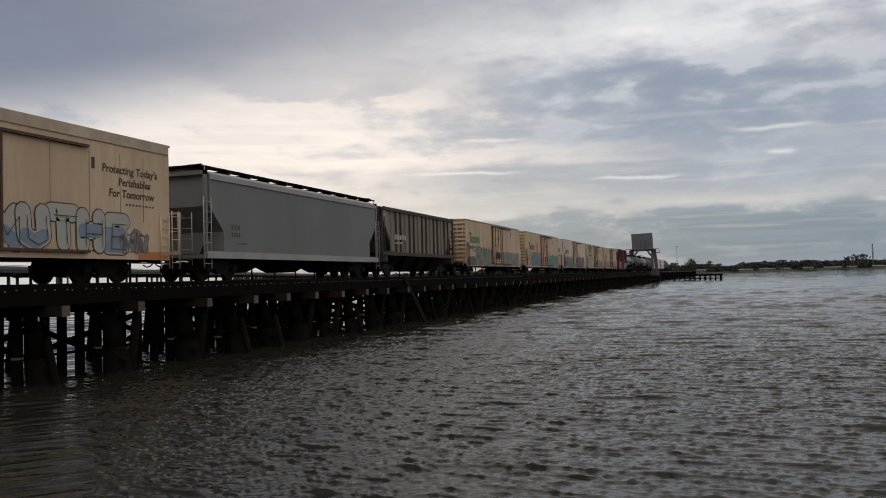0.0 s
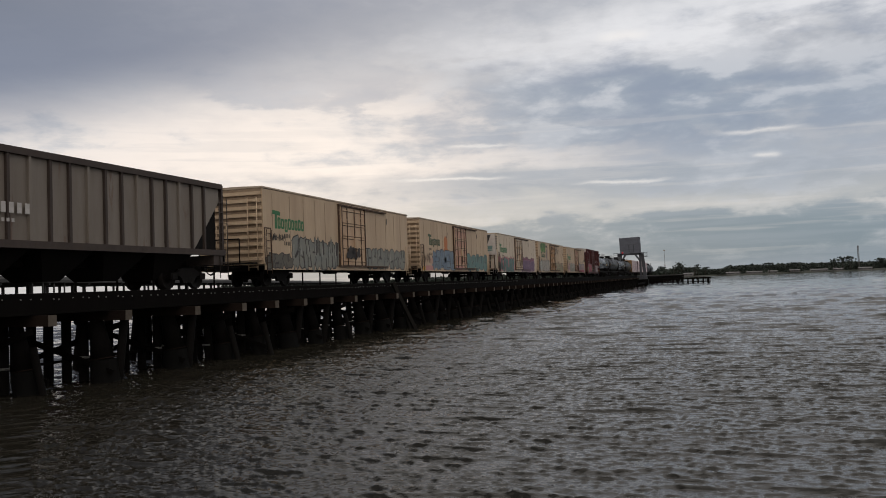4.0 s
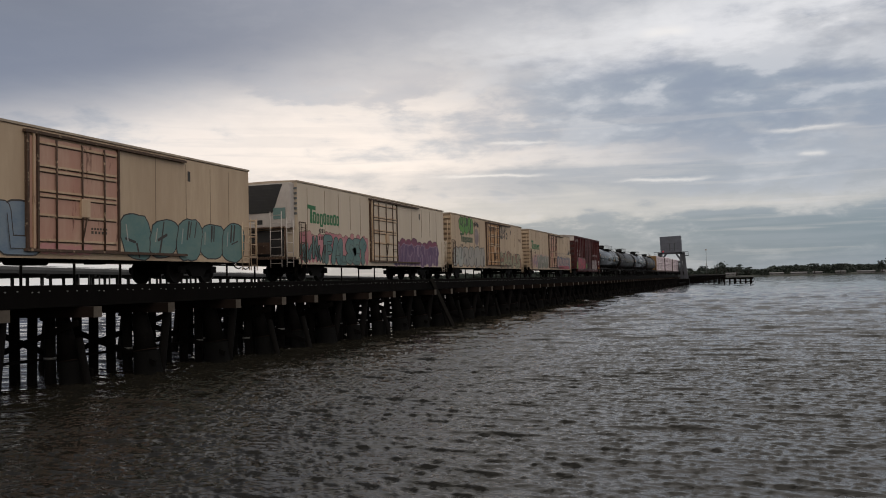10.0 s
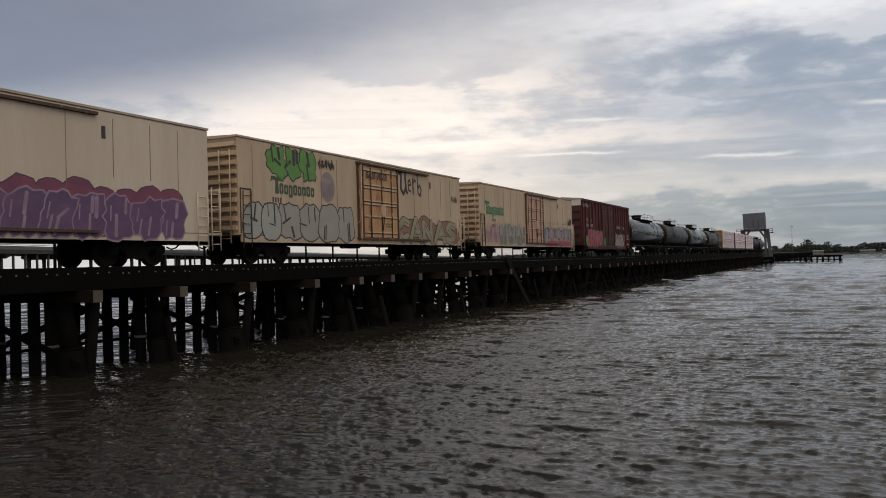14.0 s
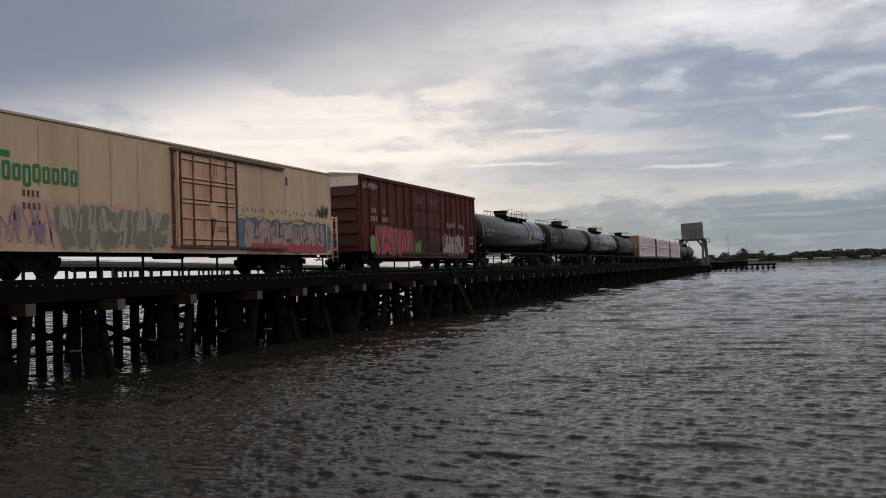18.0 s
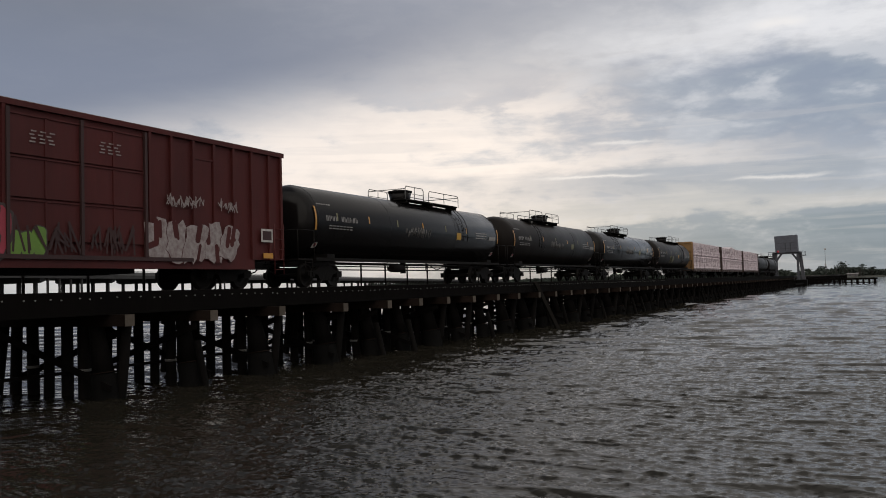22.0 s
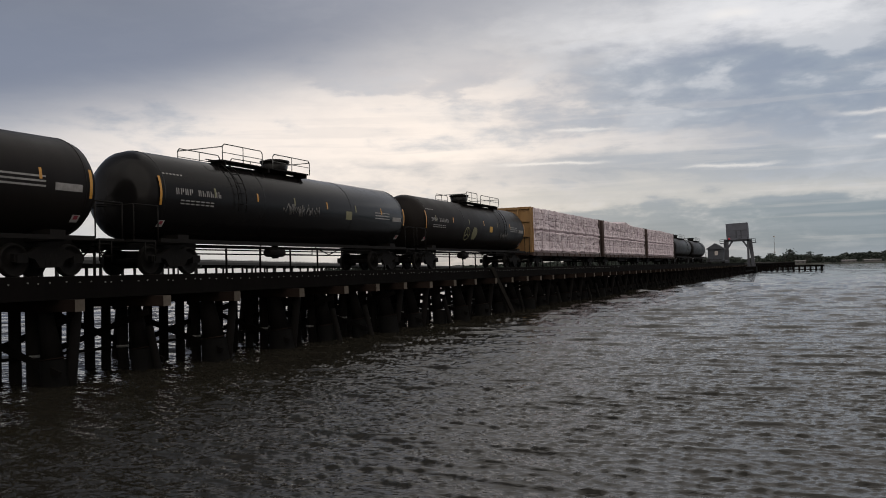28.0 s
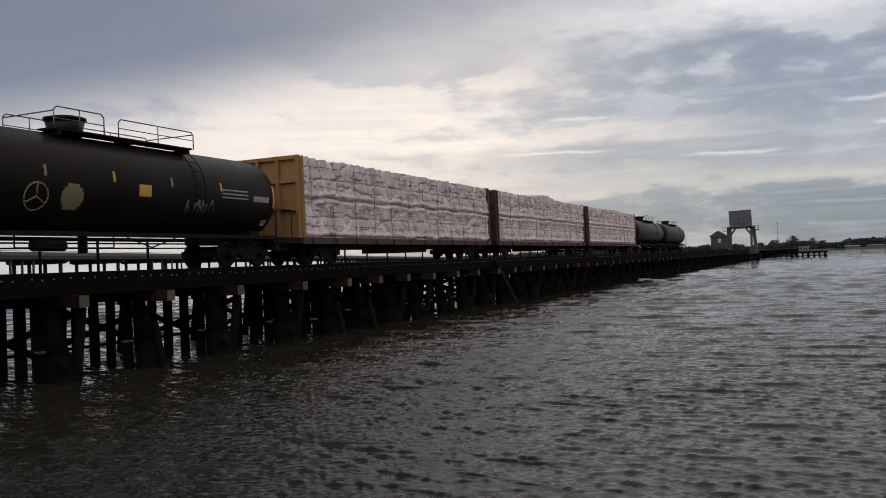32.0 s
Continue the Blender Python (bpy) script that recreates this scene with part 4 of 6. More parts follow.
def wordmark(parent, y0, y1, z0, z1, mat):
    """The maker's name as plain upright shapes in its colour."""
    h = z1 - z0
    low, high = z0 + 0.10 * h, z0 + 0.62 * h
    x = SIDE + 0.004
    mark = part("brand_mark", Shape().side([(y0 + 0.28, low), (y0 + 0.50, low), (y0 + 0.48, z1 - 0.2 * h), (y0 + 0.30, z1 - 0.2 * h)], x, x + 0.003), mat, parent, "green word mark drawn as plain shapes")
    part("mark_shape", Shape().side([(y0, z1 - 0.30 * h), (y0 + 0.06, z1), (y0 + 0.8, z1 - 0.05 * h), (y0 + 0.8, z1 - 0.25 * h), (y0 + 0.12, z1 - 0.2 * h)], x, x + 0.003), mat, mark)
    n = 8
    step = (y1 - y0 - 0.54) / n
    th = 0.32 * step
    for k in range(n):
        a = y0 + 0.54 + k * step
        b = a + step * 0.86
        lo, hi = low - (0.14 * h if k == 2 else 0.0), high + (0.05 * h if k % 3 == 0 else 0.0)
        sh = Shape()
        sh.side([(a, lo + 0.05), (a + 0.05, lo), (a + th, lo), (a + th, hi), (a + 0.05, hi), (a, hi - 0.05)], x, x + 0.003)
        sh.side([(b - th, lo), (b - 0.05, lo), (b, lo + 0.05), (b, hi - 0.05), (b - 0.05, hi), (b - th, hi)], x, x + 0.003)
        for z in (lo, hi - 0.11):
            sh.side([(a + th, z), (b - th, z), (b - th, z + 0.11), (a + th, z + 0.11)], x, x + 0.003)
        part("mark_shape", sh, mat, mark)


def text_mesh(word, height, mat, bold=0.0):
    cu = bpy.data.curves.new("lettering", "FONT")
    cu.body, cu.size, cu.extrude, cu.resolution_u, cu.offset = word, height, 0.002, 2, bold
    ob = bpy.data.objects.new("lettering", cu)
    scene.collection.objects.link(ob)
    me = bpy.data.meshes.new_from_object(ob.evaluated_get(bpy.context.evaluated_depsgraph_get()))
    bpy.data.objects.remove(ob)
    me.materials.clear()
    me.materials.append(M[mat])
    return me


def lettering(parent, word, y, z, height, mat, slant=0.0, x=SIDE, bold=0.0):
    at = Matrix(((0, 0, 1, x + 0.006), (1, slant, 0, y), (0, 1, 0, z), (0, 0, 0, 1)))
    ob = part("lettering", text_mesh(word, height, mat, bold), mat, parent, "worn painted lettering")
    ob.data.transform(at)


def paint(name, colour, second, scale=1.2):
    M[name] = material(name + " spray paint", colour, 0.6, second=second, scale=scale, amount=0.8, bump=0.05, streak=0.6)


paint("blue", (0.11, 0.165, 0.24), (0.21, 0.25, 0.28))
paint("teal", (0.075, 0.165, 0.165), (0.15, 0.215, 0.19))
paint("pink", (0.42, 0.17, 0.19), (0.50, 0.28, 0.22))
paint("violet", (0.075, 0.04, 0.10), (0.15, 0.075, 0.14))
paint("mauve", (0.33, 0.23, 0.29), (0.16, 0.095, 0.15))
paint("plum", (0.22, 0.05, 0.085), (0.11, 0.035, 0.075))
paint("navy", (0.035, 0.05, 0.085), (0.075, 0.09, 0.13))
paint("deep_blue", (0.06, 0.11, 0.20), (0.10, 0.15, 0.22))
paint("ink", (0.022, 0.019, 0.019), (0.055, 0.043, 0.036))
paint("pitch", (0.016, 0.013, 0.014), (0.03, 0.022, 0.022))
paint("brown_line", (0.11, 0.07, 0.045), (0.22, 0.14, 0.09))
paint("chrome", (0.29, 0.31, 0.305), (0.37, 0.34, 0.28))
paint("olive", (0.29, 0.27, 0.17), (0.40, 0.34, 0.24))
paint("ochre_fill", (0.31, 0.29, 0.19), (0.25, 0.21, 0.13))
paint("rose_red", (0.36, 0.045, 0.075), (0.24, 0.03, 0.045))
paint("lime", (0.14, 0.26, 0.035), (0.09, 0.17, 0.03))
paint("green_patch", (0.12, 0.27, 0.05), (0.08, 0.20, 0.05))
paint("white_fill", (0.52, 0.49, 0.46), (0.38, 0.34, 0.31))
paint("copper", (0.26, 0.11, 0.065), (0.22, 0.13, 0.08))
paint("silver_grey", (0.155, 0.165, 0.155), (0.23, 0.22, 0.18))
paint("dull_ground", (0.085, 0.08, 0.068), (0.13, 0.115, 0.09))
paint("pale_grey", (0.33, 0.30, 0.255), (0.27, 0.25, 0.23))
paint("faded_purple", (0.30, 0.24, 0.22), (0.16, 0.11, 0.12))
paint("pink_haze", (0.42, 0.24, 0.19), (0.46, 0.32, 0.24))
paint("grey_green", (0.13, 0.135, 0.105), (0.20, 0.185, 0.14))
paint("magenta", (0.40, 0.13, 0.17), (0.46, 0.24, 0.22))
paint("salmon", (0.34, 0.23, 0.20), (0.24, 0.20, 0.20))


def reefer(u0, u1, skin, label, ends="ribbed", top=4.33, dd=0.0, door="cream_door"):
    c, h = car("refrigerator_car", label, "railway car", u0, u1, 2.55, 1.1)
    wall = Shape().box(-SIDE, SIDE, -h, h, 0.98, top, bev=0.03)
    wall.box(SIDE - 0.06, SIDE + 0.003, -h + 0.15, h - 0.05, 0.74, 0.975).box(-SIDE, -SIDE + 0.06, -h, h, 0.74, 0.975)
    part("body", wall, skin, c)
    part("roof", Shape().prism([(-SIDE - 0.03, top + 0.004), (SIDE + 0.03, top + 0.004), (SIDE + 0.03, top + 0.07), (0.5, top + 0.11), (-0.5, top + 0.11), (-SIDE - 0.03, top + 0.07)], -h - 0.04, h + 0.04), "roof_cream", c, "dirty cream roof")
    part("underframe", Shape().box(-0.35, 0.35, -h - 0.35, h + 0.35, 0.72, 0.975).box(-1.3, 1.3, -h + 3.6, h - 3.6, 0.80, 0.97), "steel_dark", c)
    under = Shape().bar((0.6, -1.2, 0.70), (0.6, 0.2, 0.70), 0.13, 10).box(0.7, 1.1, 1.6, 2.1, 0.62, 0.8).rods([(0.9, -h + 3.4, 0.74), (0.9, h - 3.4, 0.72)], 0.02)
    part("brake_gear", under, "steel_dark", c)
    # panel seams stand slightly proud
    seam = Shape().box(SIDE, SIDE + 0.008, -0.013, 0.013, 0, 1).mesh("panel_seam", M["seam"])
    rnd = random.Random(int(u0 * 7) + 3)
    for y in (-8.5, -6.85, -5.45, -4.2, -3.05, 3.85, 5.45, 6.85, 8.0):
        lo = rnd.choice((2.0, 2.2, 1.1, 2.5))
        ob = part("panel_seam", seam, "seam", c, at=pose(0, y, lo) @ Matrix.Diagonal((1, 0.5 + 0.5 * rnd.random(), 4.15 - lo, 1)))
    # plug door with its rails, bars and locks
    d = part("door", Shape().box(SIDE, SIDE + 0.05, dd - 1.35, dd + 2.0, 1.02, 4.10, bev=0.015), door if skin == "cream" else skin, c, "ribbed cream plug door streaked with rust")
    for y, mat in ((dd - 1.45, "rust_frame"), (dd - 1.24, "cream_door"), (dd - 1.10, "rust_frame"), (dd + 2.04, "rust_frame")):
        part("door_post", Shape().box(SIDE, SIDE + 0.10, y - 0.035, y + 0.035, 1.0, 4.16), mat, d)
    for y in (dd - 0.45, dd + 0.52, dd + 1.42):
        part("locking_bar", Shape().bar((SIDE + 0.09, y, 1.0), (SIDE + 0.09, y, 4.08), 0.03, 6), "rust_frame", d)
    for z in (3.95, 3.32, 3.18, 2.62, 2.48, 1.95, 1.25):
        part("door_bar", Shape().box(SIDE + 0.05, SIDE + 0.085, dd - 1.08, dd + 1.96, z - 0.03, z + 0.03), "cream_door", d)
        # rust-dark strip painted as the shadow line below the bar
        part("bar_shadow_gap", Shape().box(SIDE + 0.05, SIDE + 0.062, dd - 1.05, dd + 1.93, z - 0.066, z - 0.034), "rust_frame", d)
    part("lock_box", Shape().box(SIDE + 0.05, SIDE + 0.14, dd + 0.44, dd + 0.78, 1.95, 2.5, bev=0.02), "cream_door", d)
    part("lock_lever", Shape().bar((SIDE + 0.13, dd + 0.5, 1.35), (SIDE + 0.13, dd + 0.66, 1.95), 0.025, 6), "rust_frame", d)
    part("door_track", Shape().box(SIDE, SIDE + 0.12, dd - 1.55, dd + 5.35, 4.16, 4.24), "rust_frame", c, "rusty upper door track")
    part("door_track", Shape().box(SIDE, SIDE + 0.12, dd - 1.55, dd + 5.35, 0.92, 1.0), "rust_frame", c, "rusty lower door track")
    part("vent_slot", Shape().box(SIDE, SIDE + 0.015, dd + 5.55, dd + 5.68, 3.55, 3.9), "ink", c)
    part("ladder_panel", Shape().box(SIDE, SIDE + 0.02, -h + 0.08, -h + 0.12, 1.05, 2.6).box(SIDE, SIDE + 0.02, -h + 0.64, -h + 0.68, 1.05, 2.6).box(SIDE, SIDE + 0.02, -h + 0.12, -h + 0.64, 2.55, 2.6), "rust_frame", c)
    ladder(c, -h + 0.16, -h + 0.60, 0.55, 2.5, 6, "rust_frame")
    ladder(c, h - 0.58, h - 0.12, 0.45, 2.3, 6, skin)
    bars(c, -h + 1.9, -h + 2.5, 2.20, 2.38, 4, "black_mark", 3)
    bars(c, -h + 1.9, -h + 2.55, 1.86, 2.04, 4, "black_mark", 4)
    bars(c, 0.9, 1.6, 1.5, 1.58, 5, "black_mark", 6, SIDE + 0.055)
    bars(c, 0.9, 1.6, 1.62, 1.68, 6, "black_mark", 7, SIDE + 0.055)
    if ends == "ribbed":
        for k in range(10):
            z = 1.15 + k * 0.32
            part("end_rib", Shape().prism([(-SIDE + 0.05, z), (SIDE - 0.05, z), (SIDE - 0.05, z + 0.15), (-SIDE + 0.05, z + 0.15)], -h - 0.10, -h), skin, c)
            part("end_groove", Shape().box(-SIDE + 0.05, SIDE - 0.05, -h - 0.012, -h, z + 0.17, z + 0.30), "seam", c)
        ladder(c, 0.95, 1.4, 0.7, 3.9, 10, skin, end=-h - 0.18)
        ladder(c, -0.6, -0.1, 0.9, 2.9, 6, skin, end=-h - 0.22)
        part("end_platform", Shape().box(-1.3, 1.4, -h - 0.55, -h - 0.12, 1.0, 1.06).rods([(-1.3, -h - 0.5, 1.06), (-1.3, -h - 0.5, 2.1), (0.7, -h - 0.5, 2.1), (0.7, -h - 0.5, 1.06)], 0.03), "steel_dark", c)
    else:
        e = -h
        unit = part("cooling_unit", Shape().box(-1.5, 1.45, e - 0.35, e, 2.3, 4.30, bev=0.05), "white_panel", c, "white cooling unit on the car's end")
        part("grille", Shape().prism([(-1.44, 3.0), (0.55, 3.0), (0.72, 3.35), (1.08, 4.24), (-1.44, 4.24)], e - 0.38, e - 0.352), "ac_black", unit, "black louvred grille")
        for k in range(9):
            part("louvre", Shape().box(-1.40, 0.52 + 0.055 * k, e - 0.395, e - 0.381, 3.06 + 0.125 * k, 3.11 + 0.125 * k), "ac_black", unit)
        part("access_panel", Shape().box(0.78, 1.3, e - 0.37, e - 0.352, 2.5, 4.1), "white_panel", unit, "grubby white access panel")
        part("painted_patch", Shape().box(0.62, 1.22, e - 0.40, e - 0.381, 2.72, 3.2), "teal", unit, "teal sprayed patch")
        part("vent", Shape().box(-0.2, 0.05, e - 0.37, e - 0.352, 2.5, 2.7), "ac_black", unit)
        # flat black plate on the end wall paints the shade of a recess
        part("recess", Shape().box(-1.2, 0.9, e - 0.03, e + 0.0, 1.1, 2.25), "ac_black", c)
        part("end_frame", Shape().rods([(-1.45, e - 0.9, 0.9), (-1.45, e - 0.9, 2.3), (1.5, e - 0.9, 2.3), (1.5, e - 0.9, 0.9)], 0.05).box(-1.5, 1.5, e - 1.0, e, 0.95, 1.05).box(-1.5, 0.6, e - 0.95, e - 0.85, 1.55, 1.65).box(-1.5, 0.4, e - 0.7, e - 0.3, 1.2, 1.7), "rust_frame", c, "rusty end platform with rails")
        ladder(c, 0.8, 1.35, 0.6, 3.0, 7, "white_panel", end=e - 0.95)
        ladder(c, -h - 0.9, -h - 0.35, 0.6, 2.7, 5, "white_panel", x=SIDE - 0.1)
        for k in range(6):
            part("corner_step", Shape().box(SIDE - 0.35, SIDE - 0.02, e - 0.06, e, 2.9 + 0.22 * k, 3.0 + 0.22 * k), "hopper", c)
    e = h
    part("end_platform", Shape().box(-1.4, 1.5, e, e + 0.75, 0.95, 1.03).rods([(1.45, e + 0.7, 1.03), (1.45, e + 0.7, 2.45), (-1.4, e + 0.7, 2.45), (-1.4, e + 0.7, 1.03)], 0.035).rods([(1.45, e + 0.7, 1.8), (-1.4, e + 0.7, 1.8)], 0.025), skin, c, "cream end platform with rails")
    ladder(c, e + 0.2, e + 0.62, 0.45, 2.5, 5, skin, x=SIDE - 0.12)
    return c, h


r0, h = reefer(-56.0, -37.2, "cream", "cream refrigerator car with a slogan, silver tag and orange sill", top=4.72)
lettering(r0, "Protecting Today's", 6.0, 3.52, 0.36, "black_mark", 0.12, SIDE, 0.010)
lettering(r0, "Perishables", 6.75, 3.13, 0.36, "black_mark", 0.12, SIDE, 0.010)
lettering(r0, "For Tomorrow", 6.3, 2.75, 0.36, "black_mark", 0.12, SIDE, 0.010)
bars(r0, 7.1, 8.6, 2.5, 2.56, 9, "black_mark", 2)
tag(r0, 1.6, 7.2, 0.92, 2.3, "chrome", "ink", letters="MUTHE", seed=3, weight=0.19, shade="blue", label="silver block-letter tag outlined in brown")
blocks(r0, -4.8, 1.4, 0.92, 2.2, "chrome", "ink", 6, 33, 0.06, 3.0, label="silver rounded tag outlined in black")
tag(r0, 7.0, 8.0, 0.95, 1.75, "blue", "brown_line", count=2, seed=5, weight=0.09, ground="chrome", label="pale blue and silver tag")
part("roof_fascia", Shape().box(SIDE + 0.004, SIDE + 0.035, -9.35, 9.35, 4.44, 4.76), "roof_cream", r0, "stained brown-cream roof fascia")
part("sill_stripe", Shape().box(SIDE + 0.004, SIDE + 0.007, 7.7, 9.3, 0.75, 0.97), "orange", r0, "faded orange sill stripe")

r3, h = reefer(-0.27, 18.43, "cream", "cream refrigerator car with a green word mark and silver tags")
wordmark(r3, -8.58, -5.4, 2.50, 3.42, "green_mark")
blocks(r3, -6.7, -1.25, 0.78, 2.3, "silver_grey", "ink", 7, 12, 0.24, 4.0, 0.06, "chrome", 0.05, label="silver wildstyle tag outlined in black")
blocks(r3, -9.1, -6.8, 0.78, 1.45, "dull_ground", "ink", 3, 15, 0.22, 3.0, 0.05, label="dull grey tag outlined in black")
tag(r3, -8.7, -7.4, 2.05, 2.4, None, "ink", count=5, seed=16, weight=0.05)
blocks(r3, 2.2, 8.7, 0.82, 2.05, "silver_grey", "ink", 7, 18, 0.09, 3.0, 0.05, "chrome", 0.045, label="khaki rounded tag outlined in black")
tag(r3, -0.7, 0.9, 1.25, 2.1, "ink", "ink", count=2, seed=19, weight=0.12, x=SIDE + 0.09, label="black blotted tag across the door")

r4, h = reefer(20.95, 39.65, "cream", "cream refrigerator car with an orange fruit and blue tags", door="pink_door")
wordmark(r4, -7.65, -4.82, 2.50, 3.36, "dark_green")
s = Shape()
roundel(s, -3.42, 2.86, 0.46, 0.5, SIDE + 0.004, 26)
roundel(s, -3.45, 2.36, 0.55, 0.12, SIDE + 0.0035, 20)
part("fruit_mark", s, "orange", r4, "faded painted orange fruit")
s = Shape()
stroke(s, [(-3.2, 3.25), (-2.95, 3.5), (-2.85, 3.62)], 0.035, SIDE + 0.006)
part("straw_mark", s, "ink", r4)
tag(r4, -6.6, -0.9, 0.82, 2.25, "blue", "ink", letters="HAEL", seed=4, weight=0.17, cloud="blue", label="pale blue block-letter tag outlined in navy")
blocks(r4, 2.25, 8.95, 0.78, 2.2, "teal", "ink", 5, 8, 0.05, 3.2, 0.04, "chrome", label="sea-green rounded tag outlined in black")
haze(r4, -9.0, -8.3, 0.78, 1.12, "placard_yellow", 3)
haze(r4, -8.3, -6.6, 0.78, 1.22, "pink", 4)
haze(r4, -7.3, -6.2, 1.2, 1.75, "pink_haze", 5)
haze(r4, -1.0, 0.9, 0.85, 1.2, "pink", 6, SIDE + 0.055)
tag(r4, -8.4, -7.2, 1.35, 2.0, None, "brown_line", count=3, seed=66, weight=0.04)

r5, h = reefer(43.46, 62.17, "pale", "pale cream refrigerator car with a rooftop-high cooling unit and pink tags", ends="unit", dd=-0.5)
wordmark(r5, -8.54, -5.38, 2.50, 3.42, "green_mark")
haze(r5, -9.2, -2.2, 0.78, 2.32, "magenta", 12, line="brown_line")
tag(r5, -6.9, -2.45, 0.78, 2.12, "teal", "ink", letters="FALSE?", seed=2, weight=0.16, label="teal letters outlined in navy on a pink cloud")
tag(r5, -9.1, -7.1, 0.85, 2.0, "teal", "ink", count=3, seed=31, weight=0.05, label="small teal and pink painted tangle")
haze(r5, 1.2, 8.1, 0.8, 2.42, "plum", 14, n=8, line="ink")
blocks(r5, 1.0, 8.2, 0.78, 2.0, "violet", "mauve", 7, 6, 0.18, 3.2, 0.05, "mauve", 0.042, label="violet wildstyle tag outlined in mauve")

r6, h = reefer(63.67, 82.25, "cream", "cream refrigerator car with a green painted patch and khaki tags", door="orange_door")
wordmark(r6, -7.5, -4.67, 2.45, 3.15, "dark_green")
blocks(r6, -7.6, -4.6, 3.1, 4.28, "green_patch", "ink", 3, 9, 0.25, 4.0, 0.05, "lime", 0.05, label="green and lime tag high on the side")
blocks(r6, -6.9, -1.8, 0.8, 2.25, "pale_grey", "ink", 4, 22, 0.10, 3.4, 0.05, None, 0.04, label="pale grey rounded tag outlined in black")
blocks(r6, -9.0, -7.0, 0.8, 2.2, "chrome", "ink", 2, 29, 0.05, 2.6, 0.05, label="silver rounded tag outlined in black")
s = Shape()
roundel(s, -3.75, 2.98, 0.52, 0.62, SIDE + 0.004, 26)
part("painted_ball", s, "faded_purple", r6, "faded purple-grey painted fruit")
tag(r6, -4.35, -3.2, 3.68, 4.12, None, "ink", count=5, seed=71, weight=0.05)
tag(r6, 1.95, 8.7, 0.8, 2.05, "ochre_fill", "ink", letters="CANAS", seed=14, weight=0.14, cloud="copper", label="khaki block-letter tag on copper clouds")
s = Shape()
for pts, w in (([(2.25, 4.12), (2.55, 4.02), (2.5, 3.35), (2.75, 3.12), (3.0, 3.4)], 0.085), ([(2.95, 4.1), (3.02, 3.4), (3.12, 3.2)], 0.085), ([(2.2, 4.1), (2.75, 4.14)], 0.05),
               ([(3.25, 3.55), (3.5, 3.6), (3.42, 3.85), (3.25, 3.75), (3.28, 3.35), (3.52, 3.28)], 0.05), ([(3.72, 3.9), (3.76, 3.2)], 0.06), ([(3.74, 3.7), (3.98, 3.9), (4.02, 3.78)], 0.05),
               ([(4.22, 4.12), (4.28, 3.25), (4.5, 3.12), (4.62, 3.45), (4.45, 3.65), (4.3, 3.5)], 0.055)):
    stroke(s, pts, w, SIDE + 0.004)
part("painted_line", s, "pitch", r6, "black brushed blackletter tag")
lettering(r6, "BASE PLZR", -0.85, 3.60, 0.40, "ink", 0.1, SIDE + 0.085, 0.004)
tag(r6, 8.2, 8.9, 3.0, 3.4, None, "brown_line", count=3, seed=49, weight=0.05)

r7, h = reefer(85.0, 103.6, "cream", "cream refrigerator car with blue and red tags and a rusty door", door="pink_door")
wordmark(r7, -8.57, -5.45, 2.50, 3.40, "green_mark")
haze(r7, -8.2, -0.9, 0.82, 2.3, "pink_haze", 41)
blocks(r7, -6.3, -1.7, 0.82, 2.1, "grey_green", "pale_grey", 6, 43, 0.14, 4.0, 0.05, "chrome", 0.06, label="faded grey-green tag over pink haze")
tag(r7, -8.4, -6.3, 0.9, 2.1, None, "mauve", count=4, seed=42, weight=0.03)
haze(r7, 2.0, 9.1, 0.85, 2.25, "deep_blue", 45, n=9, line="navy")
blocks(r7, 2.6, 8.6, 0.82, 2.05, "salmon", "navy", 7, 44, 0.2, 3.6, 0.05, "rose_red", 0.05, label="salmon wildstyle tag on navy clouds")
haze(r7, 3.0, 8.5, 0.8, 1.2, "rose_red", 46, SIDE + 0.03, 22)
tag(r7, 2.4, 8.7, 2.0, 2.25, None, "navy", count=4, seed=47, weight=0.03, ticks=True)
tag(r7, 8.1, 8.9, 2.3, 2.95, None, "ink", count=3, seed=64, weight=0.05)


# ---- covered hopper, smooth grey sides ----
c1, h = car("covered_hopper", "grey smooth-sided covered hopper car with running boards", "railway car", -35.0, -18.0, 1.9, 0.9)
x = 1.58
body = Shape()
body.side([(-h + 0.3, 4.1), (-h + 0.3, 2.85), (-h + 1.25, 1.9), (-h + 1.25, 1.08), (h - 1.25, 1.08), (h - 1.25, 1.9), (h - 0.3, 2.85), (h - 0.3, 4.1)], -x, x)
part("body", body, "hopper", c1)
# roof and eave coloured pale to carry the light on the slope
part("roof", Shape().prism([(-x, 4.104), (x, 4.104), (1.22, 4.26), (0.5, 4.30), (-0.5, 4.30), (-1.22, 4.26)], -h + 0.3, h - 0.3), "hopper_trim", c1)
part("roof_eave", Shape().prism([(x, 3.86), (x + 0.05, 3.88), (x + 0.03, 4.08), (x, 4.1)], -h + 0.32, h - 0.32), "eave_grey", c1, "mauve-grey eave strip coloured pale for the lit roof slope")
part("side_sill", Shape().box(x - 0.12, x + 0.03, -h + 0.1, h - 0.1, 0.85, 1.12), "hopper_trim", c1, "pale grey side sill")
part("side_sill", Shape().box(-x - 0.03, -x + 0.12, -h + 0.1, h - 0.1, 0.85, 1.12), "hopper_trim", c1)
